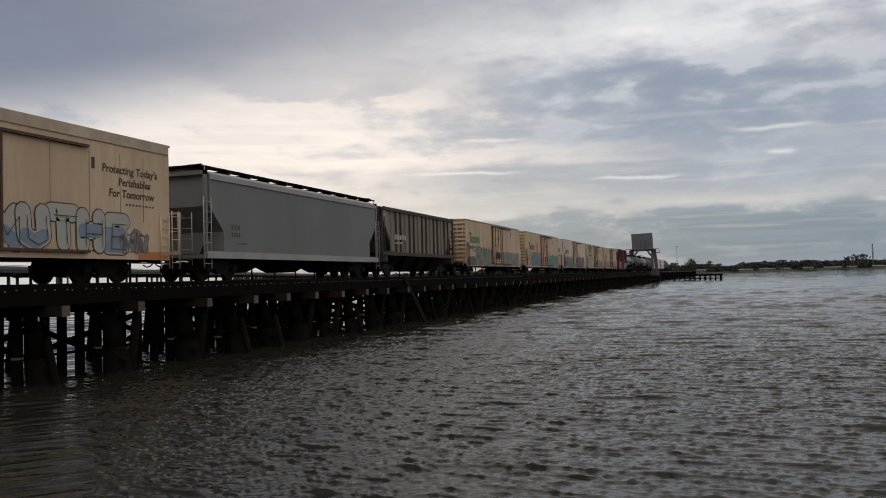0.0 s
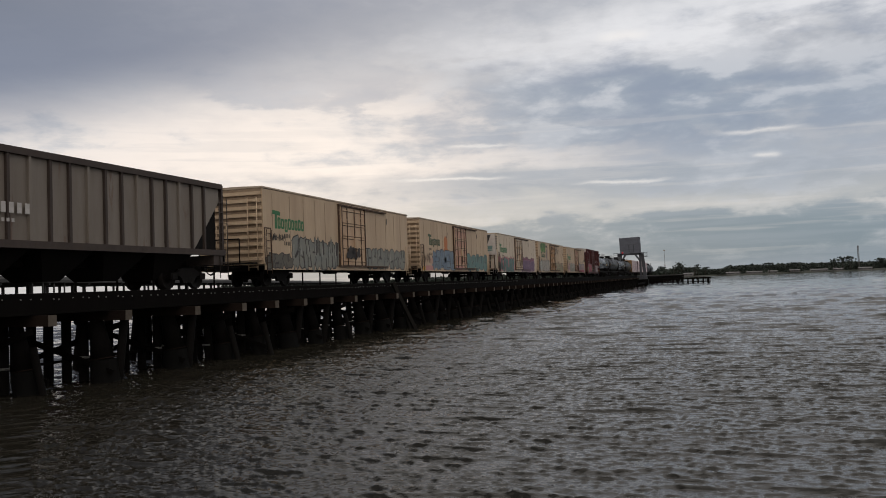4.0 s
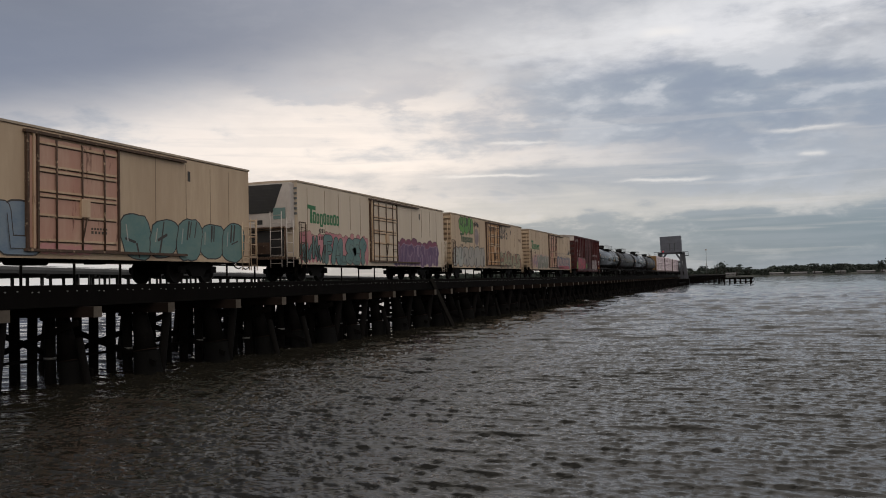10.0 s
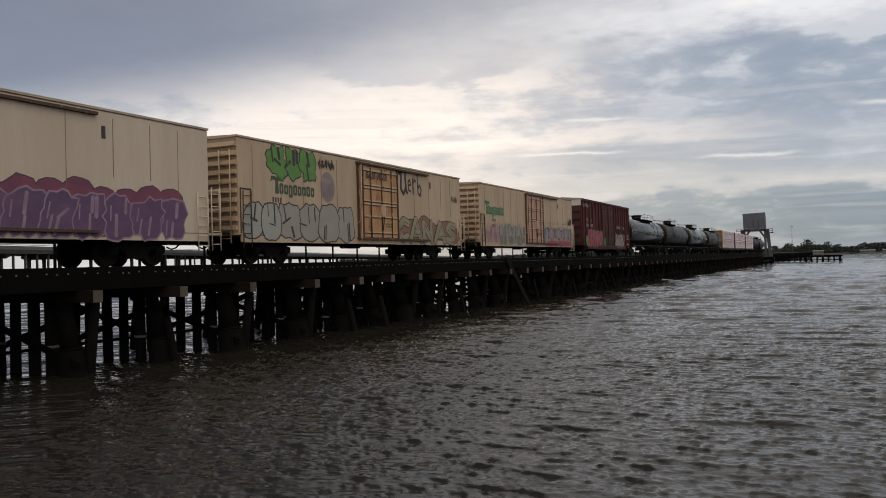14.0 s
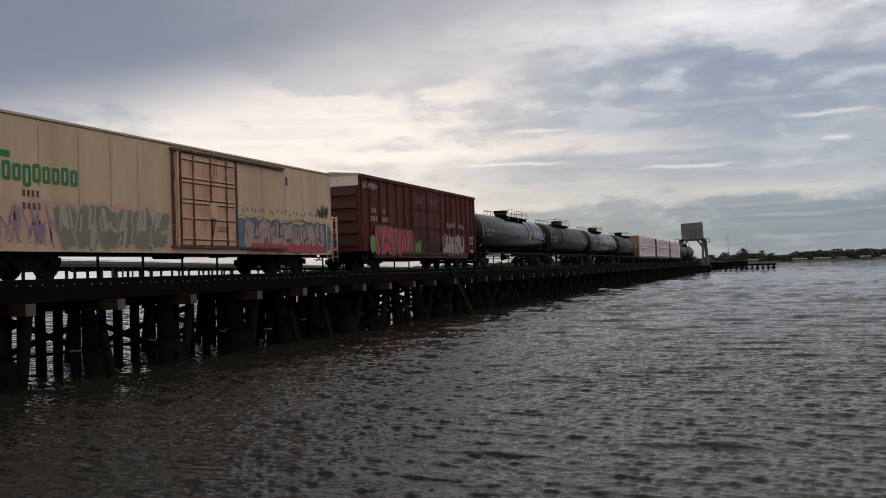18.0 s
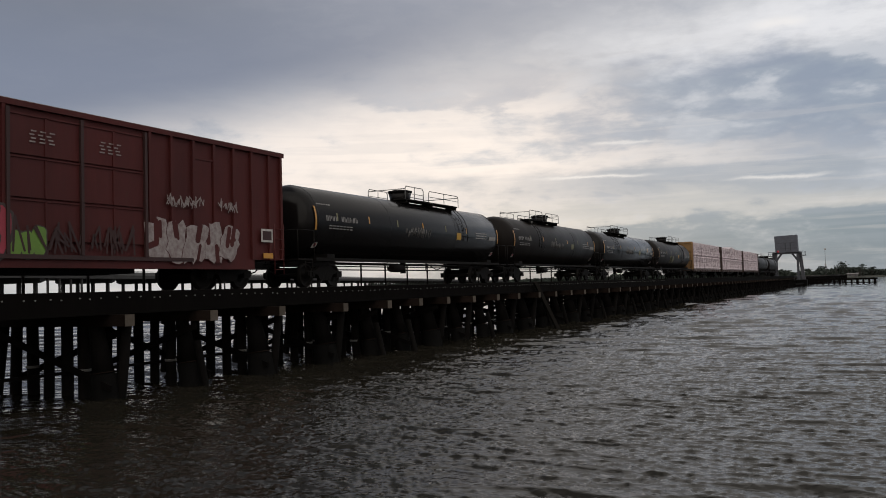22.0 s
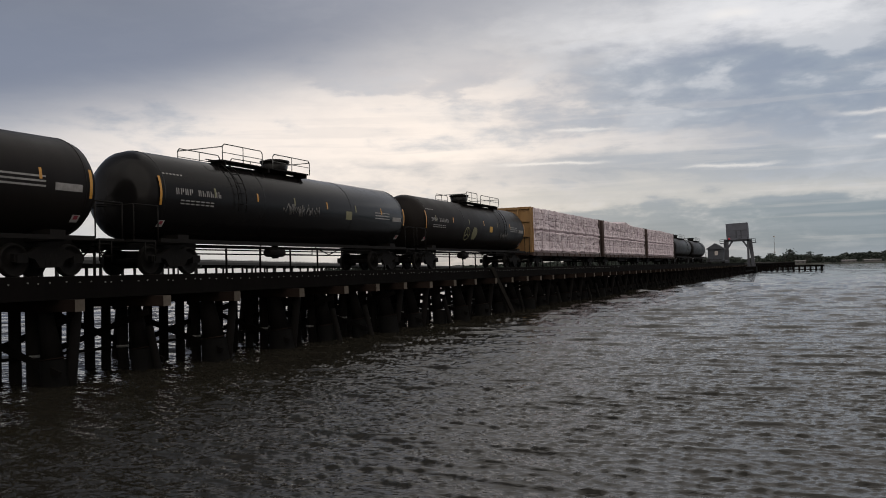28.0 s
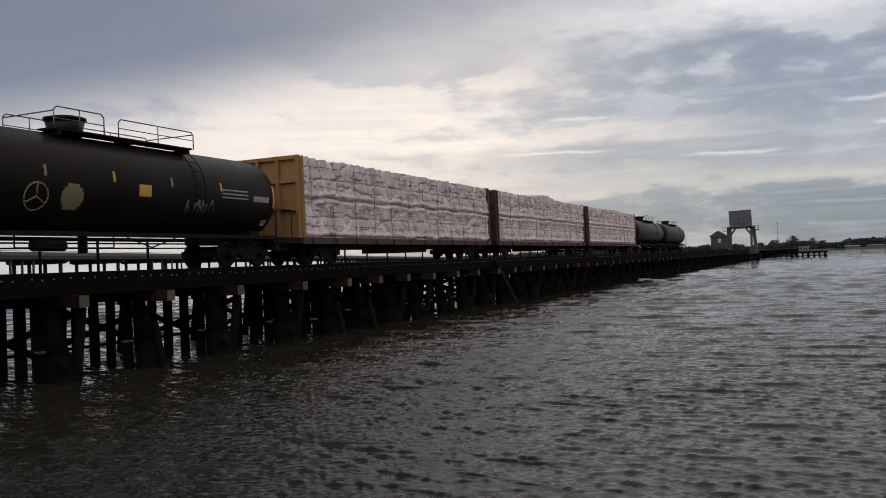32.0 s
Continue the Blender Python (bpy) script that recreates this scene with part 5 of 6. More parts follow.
for y in (-4.4, 0.0, 4.4):
    part("hopper_bay", Shape().add([(-1.3, y - 2.0, 1.08), (1.3, y - 2.0, 1.08), (1.3, y + 2.0, 1.08), (-1.3, y + 2.0, 1.08), (-0.5, y - 0.5, 0.32), (0.5, y - 0.5, 0.32), (0.5, y + 0.5, 0.32), (-0.5, y + 0.5, 0.32)],
         [(0, 1, 5, 4), (1, 2, 6, 5), (2, 3, 7, 6), (3, 0, 4, 7), (7, 6, 5, 4), (0, 3, 2, 1)]), "steel_dark", c1, "dark discharge hopper")
for s in (-1, 1):
    part("end_frame", Shape().box(x - 0.12, x, s * (h - 0.12) - 0.06, s * (h - 0.12) + 0.06, 0.9, 4.2).box(-x, -x + 0.12, s * (h - 0.12) - 0.06, s * (h - 0.12) + 0.06, 0.9, 4.2).box(-x, x, s * (h - 0.12) - 0.06, s * (h - 0.12) + 0.06, 4.05, 4.2).box(-x, x, s * (h - 0.3) - 0.35, s * (h - 0.3) + 0.35, 0.85, 1.0), "hopper", c1)
    ladder(c1, s * (h - 0.12) - 0.25, s * (h - 0.12) + 0.25, 0.45, 3.2, 7, "hopper_trim", x=x - 0.05)
    ladder(c1, 0.5, 1.0, 0.6, 2.6, 5, "hopper_trim", end=s * (h + 0.02))
    part("slope_brace", Shape().beam((1.2, s * (h - 0.3), 1.0), (1.2, s * (h - 1.1), 2.4), 0.1, 0.1).beam((-1.2, s * (h - 0.3), 1.0), (-1.2, s * (h - 1.1), 2.4), 0.1, 0.1), "steel_dark", c1)
board = Shape().box(0.75, 1.25, -h + 0.1, h - 0.1, 4.42, 4.46).box(-1.25, -0.75, -h + 0.1, h - 0.1, 4.42, 4.46).box(-1.3, 1.4, -h - 0.1, -h + 0.5, 4.37, 4.41).box(-1.3, 1.4, h - 0.5, h + 0.1, 4.37, 4.41)
for k in range(11):
    y = -h + 0.6 + k * 1.58
    board.box(-1.3, 1.3, y, y + 0.07, 4.27, 4.42)
for s in (-1, 1):
    part("grab_iron", Shape().rods([(1.45, s * (h - 0.2), 3.5), (1.45, s * (h - 0.2), 4.35), (1.2, s * (h - 0.35), 4.5), (0.9, s * (h - 0.5), 4.5)], 0.025), "eave_grey", c1, "bent grab iron at the roof corner")
part("running_board", board, "steel_dark", c1, "dark roof running boards on brackets")
for k in range(8):
    part("roof_hatch", Shape().box(-0.35, 0.35, -7.0 + k * 1.9, -5.6 + k * 1.9, 4.30, 4.37), "hopper", c1)
bars(c1, -6.7, -6.0, 2.0, 2.2, 3, "black_mark", 3, x + 0.004)
bars(c1, -6.7, -6.0, 1.72, 1.9, 4, "black_mark", 4, x + 0.004)
bars(c1, -6.3, -5.5, 1.42, 1.5, 6, "black_mark", 4, x + 0.004)

# ---- ribbed tan hopper ----
c2, h = car("ribbed_hopper", "rusty tan rib-sided covered hopper car", "railway car", -17.3, -3.3, 1.8, 0.8)
body = Shape().side([(-h + 0.3, 4.1), (-h + 0.3, 3.4), (-h + 2.0, 1.5), (h - 2.0, 1.5), (h - 0.3, 3.4), (h - 0.3, 4.1)], -1.5, 1.5)
part("body", body, "hopper_tan", c2)
part("top_rail", Shape().box(1.5, 1.62, -h + 0.2, h - 0.2, 3.93, 4.13), "hopper_rib", c2, "rusty top rail")
part("side_sill", Shape().box(1.42, 1.60, -h, h, 1.28, 1.50), "hopper_rib", c2, "rusty side sill")
part("roof", Shape().prism([(-1.55, 4.1), (1.55, 4.1), (0.6, 4.28), (-0.6, 4.28)], -h + 0.2, h - 0.2), "hopper_rib", c2)
for k in range(15):
    y = -5.55 + k * 0.795
    part("rib", Shape().box(1.5, 1.60, y - 0.05, y + 0.05, 1.5, 3.93), "hopper_rib" if k % 3 else "hopper_tan", c2)
for s in (-1, 1):
    # upright dark sheet fills the open end bay with painted shade
    part("slope_sheet", Shape().side([(s * (h - 0.32), 3.4), (s * (h - 2.0), 1.5), (s * (h - 0.32), 1.5)], 1.30, 1.34), "steel_dark", c2, "dark sheet standing for the shaded end bay")
part("marking_plate", Shape().box(1.30, 1.62, -h + 0.35, -h + 0.40, 3.55, 3.95), "white_panel", c2, "pale marking plate")
for y in (-4.0, -1.35, 1.35, 4.0):
    part("hopper_bay", Shape().add([(-1.45, y - 1.3, 1.5), (1.45, y - 1.3, 1.5), (1.45, y + 1.3, 1.5), (-1.45, y + 1.3, 1.5), (-0.6, y - 0.35, 0.35), (0.6, y - 0.35, 0.35), (0.6, y + 0.35, 0.35), (-0.6, y + 0.35, 0.35)],
         [(0, 1, 5, 4), (1, 2, 6, 5), (2, 3, 7, 6), (3, 0, 4, 7), (7, 6, 5, 4), (0, 3, 2, 1)]), "steel_dark", c2, "dark discharge hopper")
part("underframe", Shape().box(-0.3, 0.3, -h - 0.2, h + 0.2, 0.8, 1.1), "steel_dark", c2)
for s in (-1, 1):
    part("end_frame", Shape().box(1.42, 1.55, s * (h - 0.1) - 0.06, s * (h - 0.1) + 0.06, 0.9, 4.1).box(-1.55, -1.42, s * (h - 0.1) - 0.06, s * (h - 0.1) + 0.06, 0.9, 4.1).box(-1.5, 1.55, s * (h - 0.4) - 0.4, s * (h - 0.4) + 0.4, 0.9, 1.28).box(0.2, 1.5, s * (h - 0.08) - 0.04, s * (h - 0.08) + 0.04, 3.3, 4.1), "hopper_rib", c2)
    ladder(c2, s * (h - 0.1) - 0.28, s * (h - 0.1) + 0.28, 0.4, 3.6, 8, "hopper_rib", x=1.5)
bars(c2, -h + 1.9, -h + 3.9, 2.25, 2.55, 7, "white_mark", 5, 1.604)
bars(c2, -h + 1.9, -h + 3.3, 2.0, 2.1, 8, "white_mark", 6, 1.604)

# ---- oxide red boxcar ----
c8, h = car("boxcar", "oxide red ribbed boxcar with pink and white tags", "railway car", 106.5, 123.5, 2.3, 0.9)
part("body", Shape().box(-1.54, 1.54, -h, h, 0.95, 4.62).box(1.44, 1.58, -h + 1.6, h - 1.6, 0.62, 0.95), "boxcar", c8)
part("roof", Shape().prism([(-1.62, 4.624), (1.62, 4.624), (1.62, 4.72), (0, 4.88), (-1.62, 4.72)], -h - 0.03, h + 0.03), "boxcar_roof", c8, "galvanised roof with rust along the eaves")
part("eave", Shape().box(1.541, 1.64, -h, h, 4.56, 4.70), "boxcar", c8)
for y in (-2.12, 0.0, 2.16):
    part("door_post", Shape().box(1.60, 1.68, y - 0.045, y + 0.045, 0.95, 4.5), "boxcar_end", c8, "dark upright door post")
for y0, y1 in ((-5.05, -4.25), (4.2, 4.9)):
    part("side_panel", Shape().box(1.541, 1.575, y0, y1, 1.2, 4.0).box(1.575, 1.60, y0 - 0.06, y1 + 0.06, 4.0, 4.06), "boxcar", c8, "raised side panel under a drip strip")
for y in (-8.2, -7.35, -6.2, -5.2, -4.15, -3.1, -2.2, 2.35, 3.2, 4.1, 5.0, 5.9, 6.8, 7.7, 8.35):
    part("side_rib", Shape().box(1.54, 1.63, y - 0.05, y + 0.05, 0.95, 4.56), "boxcar", c8)
    # dark strip on the far side of each rib paints its shade
    part("panel_seam", Shape().box(1.54, 1.546, y + 0.05, y + 0.10, 0.95, 4.56), "boxcar_end", c8, "dark strip painting the shade beside a rib")
for k in range(3):
    z = 1.3 + k * 1.05
    for y0, y1 in ((-2.05, -0.05), (0.02, 2.1)):
        part("door_panel", Shape().box(1.545, 1.60, y0, y1, z, z + 1.0, bev=0.0).box(1.60, 1.63, y0, y1, z + 0.96, z + 1.0).box(1.60, 1.63, (y0 + y1) / 2 - 0.03, (y0 + y1) / 2 + 0.03, z, z + 0.98), "boxcar", c8, "panelled double sliding door")
part("door_track", Shape().box(1.545, 1.66, -3.0, 4.0, 0.84, 0.95), "boxcar_end", c8)
for k in range(5):
    z = 1.2 + k * 0.62
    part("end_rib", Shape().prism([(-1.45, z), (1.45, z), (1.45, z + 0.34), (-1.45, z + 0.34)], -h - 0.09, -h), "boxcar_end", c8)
part("end_plate", Shape().box(-1.54, 1.54, -h - 0.02, -h - 0.004, 4.15, 4.62), "white_panel", c8, "grubby pale plate at the top of the end")
part("underframe", Shape().box(-0.35, 0.35, -h - 0.4, h + 0.4, 0.70, 0.95).box(-0.9, 0.9, -2, 2.4, 0.5, 0.95), "steel_dark", c8)
ladder(c8, -h + 0.1, -h + 0.6, 0.45, 2.2, 5, "boxcar", x=1.56)
ladder(c8, h - 0.6, h - 0.1, 0.45, 2.2, 5, "boxcar", x=1.56)
X8 = 1.632
haze(c8, -7.5, -6.6, 0.85, 1.9, "lime", 21, X8 + 0.001, n=2, line="ink")
haze(c8, -2.4, -1.1, 0.85, 1.65, "lime", 22, X8 + 0.001, n=4, line="ink")
haze(c8, -6.7, -2.2, 1.2, 2.28, "lime", 23, X8 + 0.001, n=7, line="ink")
blocks(c8, -6.9, -2.1, 0.8, 2.2, "rose_red", "ink", 7, 51, 0.15, 5.0, 0.07, "pink", 0.06, x=X8, label="rose red block tag edged in lime green")
blocks(c8, 2.2, 6.0, 0.8, 2.05, "scuffed_white", "boxcar", 5, 53, 0.2, 5.0, 0.02, None, 0.07, x=X8, label="white blocky tag")
tag(c8, -1.8, 1.9, 0.9, 1.9, None, "boxcar_end", count=5, seed=54, weight=0.05, x=X8)
tag(c8, -8.3, -6.6, 4.0, 4.4, None, "scuffed_white", count=5, seed=55, weight=0.05, x=X8)
tag(c8, 2.9, 4.4, 2.45, 2.85, None, "scuffed_white", count=5, seed=56, weight=0.04, x=X8)
tag(c8, 5.2, 6.0, 2.45, 2.85, None, "scuffed_white", count=3, seed=57, weight=0.04, x=X8)
bars(c8, -7.3, -6.75, 2.88, 3.12, 2, "scuffed_white", 2, X8)
bars(c8, -5.95, -5.65, 2.88, 3.12, 1, "scuffed_white", 2, X8)
bars(c8, -7.4, -6.6, 2.46, 2.70, 3, "scuffed_white", 3, X8)
bars(c8, -6.1, -5.3, 2.46, 2.70, 3, "scuffed_white", 4, X8)
for y in (-1.1, 1.0):
    for k in range(4):
        bars(c8, y - 0.42 + 0.04 * (k % 2), y + 0.42 - 0.06 * (k % 3), 3.72 + 0.09 * k, 3.755 + 0.09 * k, 3, "scuffed_white", 10 + k, X8)
part("placard", Shape().box(X8, X8 + 0.01, 7.2, 7.8, 1.55, 2.0), "white_mark", c8, "white-edged placard")
part("placard_face", Shape().box(X8 + 0.01, X8 + 0.014, 7.27, 7.73, 1.62, 1.93), "boxcar_end", c8)
part("placard", Shape().box(X8, X8 + 0.01, 7.3, 7.8, 1.0, 1.18), "amber", c8, "amber placard")


# ---- tank cars ----
def tank_car(u0, u1, skin, label, valve=0.0, step=1, seed=0, signs=True, marks=3.2, sign=5.95):
    c, h = car("tank_car", label, "railway car", u0, u1, 1.75, 0.9)
    R, zc = 1.455, 2.50
    prof = [(0.0, -h), (0.45, -h + 0.03), (0.85, -h + 0.11), (1.18, -h + 0.29), (1.37, -h + 0.52), (R, -h + 0.85)]
    prof = prof + [(R, 0.0)] + [(r, -y) for r, y in reversed(prof)]
    part("tank", Shape().lathe(prof, 56, pose(0, 0, zc)), skin, c)
    for y in (-h + 0.86, h - 0.86, -h * 0.33, h * 0.36):
        part("weld_band", Shape().lathe([(R - 0.01, y - 0.02), (R + 0.006, y - 0.015), (R + 0.006, y + 0.015), (R - 0.01, y + 0.02)], 56, pose(0, 0, zc)), skin, c)
    for s in (-1, 1):
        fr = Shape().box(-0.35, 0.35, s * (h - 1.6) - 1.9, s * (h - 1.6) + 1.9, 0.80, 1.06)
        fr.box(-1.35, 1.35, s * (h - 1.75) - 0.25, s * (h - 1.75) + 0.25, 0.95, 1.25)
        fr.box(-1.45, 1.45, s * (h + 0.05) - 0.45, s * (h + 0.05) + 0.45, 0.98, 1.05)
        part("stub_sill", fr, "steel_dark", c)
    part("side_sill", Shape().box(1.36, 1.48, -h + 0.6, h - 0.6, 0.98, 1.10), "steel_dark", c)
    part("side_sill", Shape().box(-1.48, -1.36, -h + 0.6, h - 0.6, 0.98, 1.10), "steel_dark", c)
    for s in (-1, 1):
        part("end_rail", Shape().rods([(1.42, s * (h - 0.55), 1.05), (1.42, s * (h - 0.55), 2.1), (1.42, s * (h + 0.45), 2.1), (1.42, s * (h + 0.45), 1.0), (-1.42, s * (h + 0.45), 1.0), (-1.42, s * (h + 0.45), 2.1), (-1.42, s * (h - 0.55), 2.1)], 0.022).rods([(1.42, s * (h + 0.45), 2.1), (-1.42, s * (h + 0.45), 2.1)], 0.02), "steel_dark", c)
        ladder(c, s * (h - 0.2) - 0.22, s * (h - 0.2) + 0.22, 0.4, 1.05, 2, "steel_dark", x=1.36)
    # crash frame and piping below
    g = Shape().rods([(1.2, -h * 0.33, 1.0), (1.2, -h * 0.33, 0.66), (1.2, h * 0.05, 0.66), (1.2, h * 0.05, 1.0)], 0.022)
    g.rods([(1.1, -h + 3.4, 0.92), (1.1, h - 3.4, 0.9)], 0.02).bar((0, 0.4 * step, 0.55), (0, 0.4 * step, 1.1), 0.14, 8)
    g.rods([(0.6, h * 0.18, 1.0), (0.6, h * 0.3, 0.7), (0.6, h * 0.42, 1.0)], 0.025).bar((0.7, -1.9, 0.75), (0.7, -0.9, 0.75), 0.17, 9)
    part("brake_gear", g, "steel_dark", c)
    # manway with its platform and rails
    top = zc + R
    v = part("manway", Shape().bar((0, valve, top - 0.08), (0, valve, top + 0.46), 0.44, 18, 0.56).bar((0, valve, top + 0.45), (0, valve, top + 0.52), 0.60, 18).bar((0, valve, top + 0.51), (0, valve, top + 0.57), 0.40, 12), "tank", c, "black valve housing on top of the tank")
    part("lid_hinge", Shape().box(-0.12, 0.12, valve + 0.45, valve + 0.6, top + 0.4, top + 0.56), "steel_dark", v)
    a, b = (valve - 1.25, valve + 4.3) if step > 0 else (valve - 4.5, valve + 1.0)
    deckp = Shape().box(0.35, 0.95, a, b, top - 0.02, top + 0.03).box(-0.95, -0.35, a, b, top - 0.02, top + 0.03)
    for y in (a + 0.2, (a + b) / 2, b - 0.2):
        deckp.box(-0.95, 0.95, y, y + 0.07, top - 0.16, top - 0.02)
    part("walkway", deckp, "steel_dark", c, "dark walkway grating")
    for xs in (1.0, -1.0):
        mid1, mid2 = a + (b - a) * 0.42, a + (b - a) * 0.54
        for p, q, z in ((a, mid1, 0.58), (mid2, b, 0.56)) if step < 0 else ((valve - 1.25, valve + 0.5, 0.60), (valve + 1.05, b, 0.55)):
            rr = Shape().rods([(xs, p, top - 0.02), (xs, p, top + z - 0.1), (xs, p + 0.1, top + z), (xs, q - 0.1, top + z), (xs, q, top + z - 0.1), (xs, q, top - 0.02)], 0.02)
            rr.rods([(xs, p, top + 0.28), (xs, q, top + 0.28)], 0.015).rods([(xs, (p + q) / 2, top), (xs, (p + q) / 2, top + z)], 0.017)
            part("guard_rail", rr, "galv", c, "thin pipe guard rail")
    for y in (a, b):
        part("guard_rail", Shape().rods([(-1.0, y, top + 0.48), (1.0, y, top + 0.48)], 0.02), "galv", c)
    # ladder down the near side
    ly = b - 0.35 if step > 0 else a + 0.35
    l = Shape()
    for dy in (-0.22, 0.22):
        l.rods([(R * math.cos(t) + 0.12 * math.cos(t), ly + dy, zc + (R + 0.12) * math.sin(t)) for t in [math.radians(85 - 14 * i) for i in range(8)]], 0.018)
    for i in range(7):
        t = math.radians(80 - 14 * i)
        l.rods([((R + 0.12) * math.cos(t), ly - 0.22, zc + (R + 0.12) * math.sin(t)), ((R + 0.12) * math.cos(t), ly + 0.22, zc + (R + 0.12) * math.sin(t))], 0.014)
    part("ladder", l, "steel_dark", c)

    def patch(name, y0, y1, t0, t1, mat, lift=0.004, text=""):
        s = Shape()
        n = 5
        for i in range(n):
            a0, a1 = (math.radians(t0 + (t1 - t0) * (i + k) / n) for k in (0, 1))
            r = R + lift
            s.add([(r * math.cos(a0), y0, zc + r * math.sin(a0)), (r * math.cos(a0), y1, zc + r * math.sin(a0)), (r * math.cos(a1), y1, zc + r * math.sin(a1)), (r * math.cos(a1), y0, zc + r * math.sin(a1))], [(0, 1, 2, 3)])
        part(name, s, mat, c, text)

    if signs:
        rnd = random.Random(seed)
        patch("reflector", -h + 0.62, -h + 0.72, -14, 22, "amber", 0.012, "amber reflector strip")
        patch("reflector", h - 0.75, h - 0.65, -14, 18, "amber", 0.012, "amber reflector strip")
        for k in range(6):
            y = -h + marks + k * 2.35
            patch("reflector", y, y + 0.09, 2, 14, "amber" if k % 2 else "placard_olive", 0.006)
        y = -h + 1.35
        for k in range(4):
            patch("stencil_bar", y + k * 0.21, y + k * 0.21 + 0.05, 1, 9, "grey_mark")
            patch("stencil_bar", y + k * 0.21 + 0.09, y + k * 0.21 + 0.14, 1 + 3 * (k % 2), 9, "grey_mark")
        for k in range(6):
            patch("stencil_bar", y + 1.05 + k * 0.2, y + 1.05 + k * 0.2 + 0.045, 1, 9, "grey_mark")
            patch("stencil_bar", y + 1.05 + k * 0.2 + 0.085, y + 1.05 + k * 0.2 + 0.13, 1, 9 - 3 * (k % 2), "grey_mark")
        for j, t0 in enumerate((-7, -11)):
            for k in range(7):
                patch("stencil_bar", y + 0.2 + k * 0.24, y + 0.2 + k * 0.24 + 0.18, t0, t0 + 1.6, "grey_mark")
        patch("placard", h - sign - 0.25, h - sign + 0.25, -12, 2, "placard_yellow" if seed % 2 else "placard_olive", 0.006, "yellow placard on the tank")
        for k in range(3):
            patch("stencil_bar", h - 3.6, h - 2.2, -6 + 5 * k, -4 + 5 * k, "grey_mark")
        patch("stencil_bar", h - 1.9, h - 1.0, -8, 0, "grey_mark")
        for y in (-h + 0.95, h - 1.0):
            patch("diamond_placard", y - 0.13, y + 0.13, -44, -34, "white_mark", 0.006, "small pale placard")
            patch("placard_face", y - 0.07, y + 0.07, -40, -35, "rose_red", 0.009)
        for k in range(6):
            patch("stencil_bar", -h + 0.9 + k * 0.16 - 1.1 * 0, -h + 1.0 + k * 0.16, 26, 28, "grey_mark")
        if seed == 5:
            ring, blob = Shape(), Shape()
            for i in range(20):
                a0, a1 = i * math.pi / 10, (i + 1) * math.pi / 10
                p = [(math.sqrt(R * R - (0.36 * math.sin(a) - 0.5) ** 2) + 0.008, -2.3 + 0.36 * math.cos(a), zc - 0.5 + 0.36 * math.sin(a)) for a in (a0, a1)]
                ring.bar(p[0], p[1], 0.025, 4)
            for a in (math.pi / 2, math.pi * 7 / 6, math.pi * 11 / 6):
                ring.bar((math.sqrt(R * R - 0.25) + 0.01, -2.3, zc - 0.5), (math.sqrt(R * R - (0.34 * math.sin(a) - 0.5) ** 2) + 0.01, -2.3 + 0.34 * math.cos(a), zc - 0.5 + 0.34 * math.sin(a)), 0.025, 4)
            part("painted_ring", ring, "placard_olive", c, "faded painted ring")
            for i in range(7):
                z0, z1 = -0.80 + i * 0.1, -0.70 + i * 0.1
                wd = (0.24, 0.32, 0.36, 0.37, 0.36, 0.30, 0.2)[i]
                blob.add([(math.sqrt(R * R - z * z) + 0.006, -1.15 + s2 * wd, zc + z) for z, s2 in ((z0, -1), (z0, 1), (z1, 1), (z1, -1))], [(0, 1, 2, 3)])
            part("painted_patch", blob, "placard_olive", c, "pale olive paint patch")
        s = Shape()
        for k in range(3 if seed == 5 else 6):
            g = wild(rnd)
            for pts in g:
                q = [((h - 5.2 if seed == 5 else -0.19 * h) + 0.38 * (k + a), (-0.75 if seed == 5 else -0.35) + 0.5 * b) for a, b in pts]
                for (a0, b0), (a1, b1) in zip(q, q[1:]):
                    s.bar((math.sqrt(R * R - b0 * b0) + 0.004, a0, zc + b0), (math.sqrt(R * R - b1 * b1) + 0.004, a1, zc + b1), 0.02, 4)
        part("painted_outline", s, "dim_mark", c, "faint grey sprayed scrawl")
    return c


tank_car(124.95, 143.5, "tank", "glossy black tank car with a top platform and yellow placard", 0.3, 1, 1, True, 2.05, 5.6)
tank_car(144.7, 162.05, "tank_dull", "sooty black tank car with a top platform", 0.2, -1, 2)
tank_car(163.4, 181.4, "tank", "glossy black tank car with grey stencils", -0.3, -1, 4)
tank_car(182.65, 199.95, "tank_dull", "sooty black tank car with an olive placard", -0.1, 1, 5, True, 1.85, 7.15)
tank_car(268.0, 285.4, "tank_dull", "sooty black tank car near the end of the train", -0.5, 1, 7, False)
tank_car(287.0, 304.4, "tank_dull", "sooty black tank car at the end of the train", -0.5, 1, 8, False)


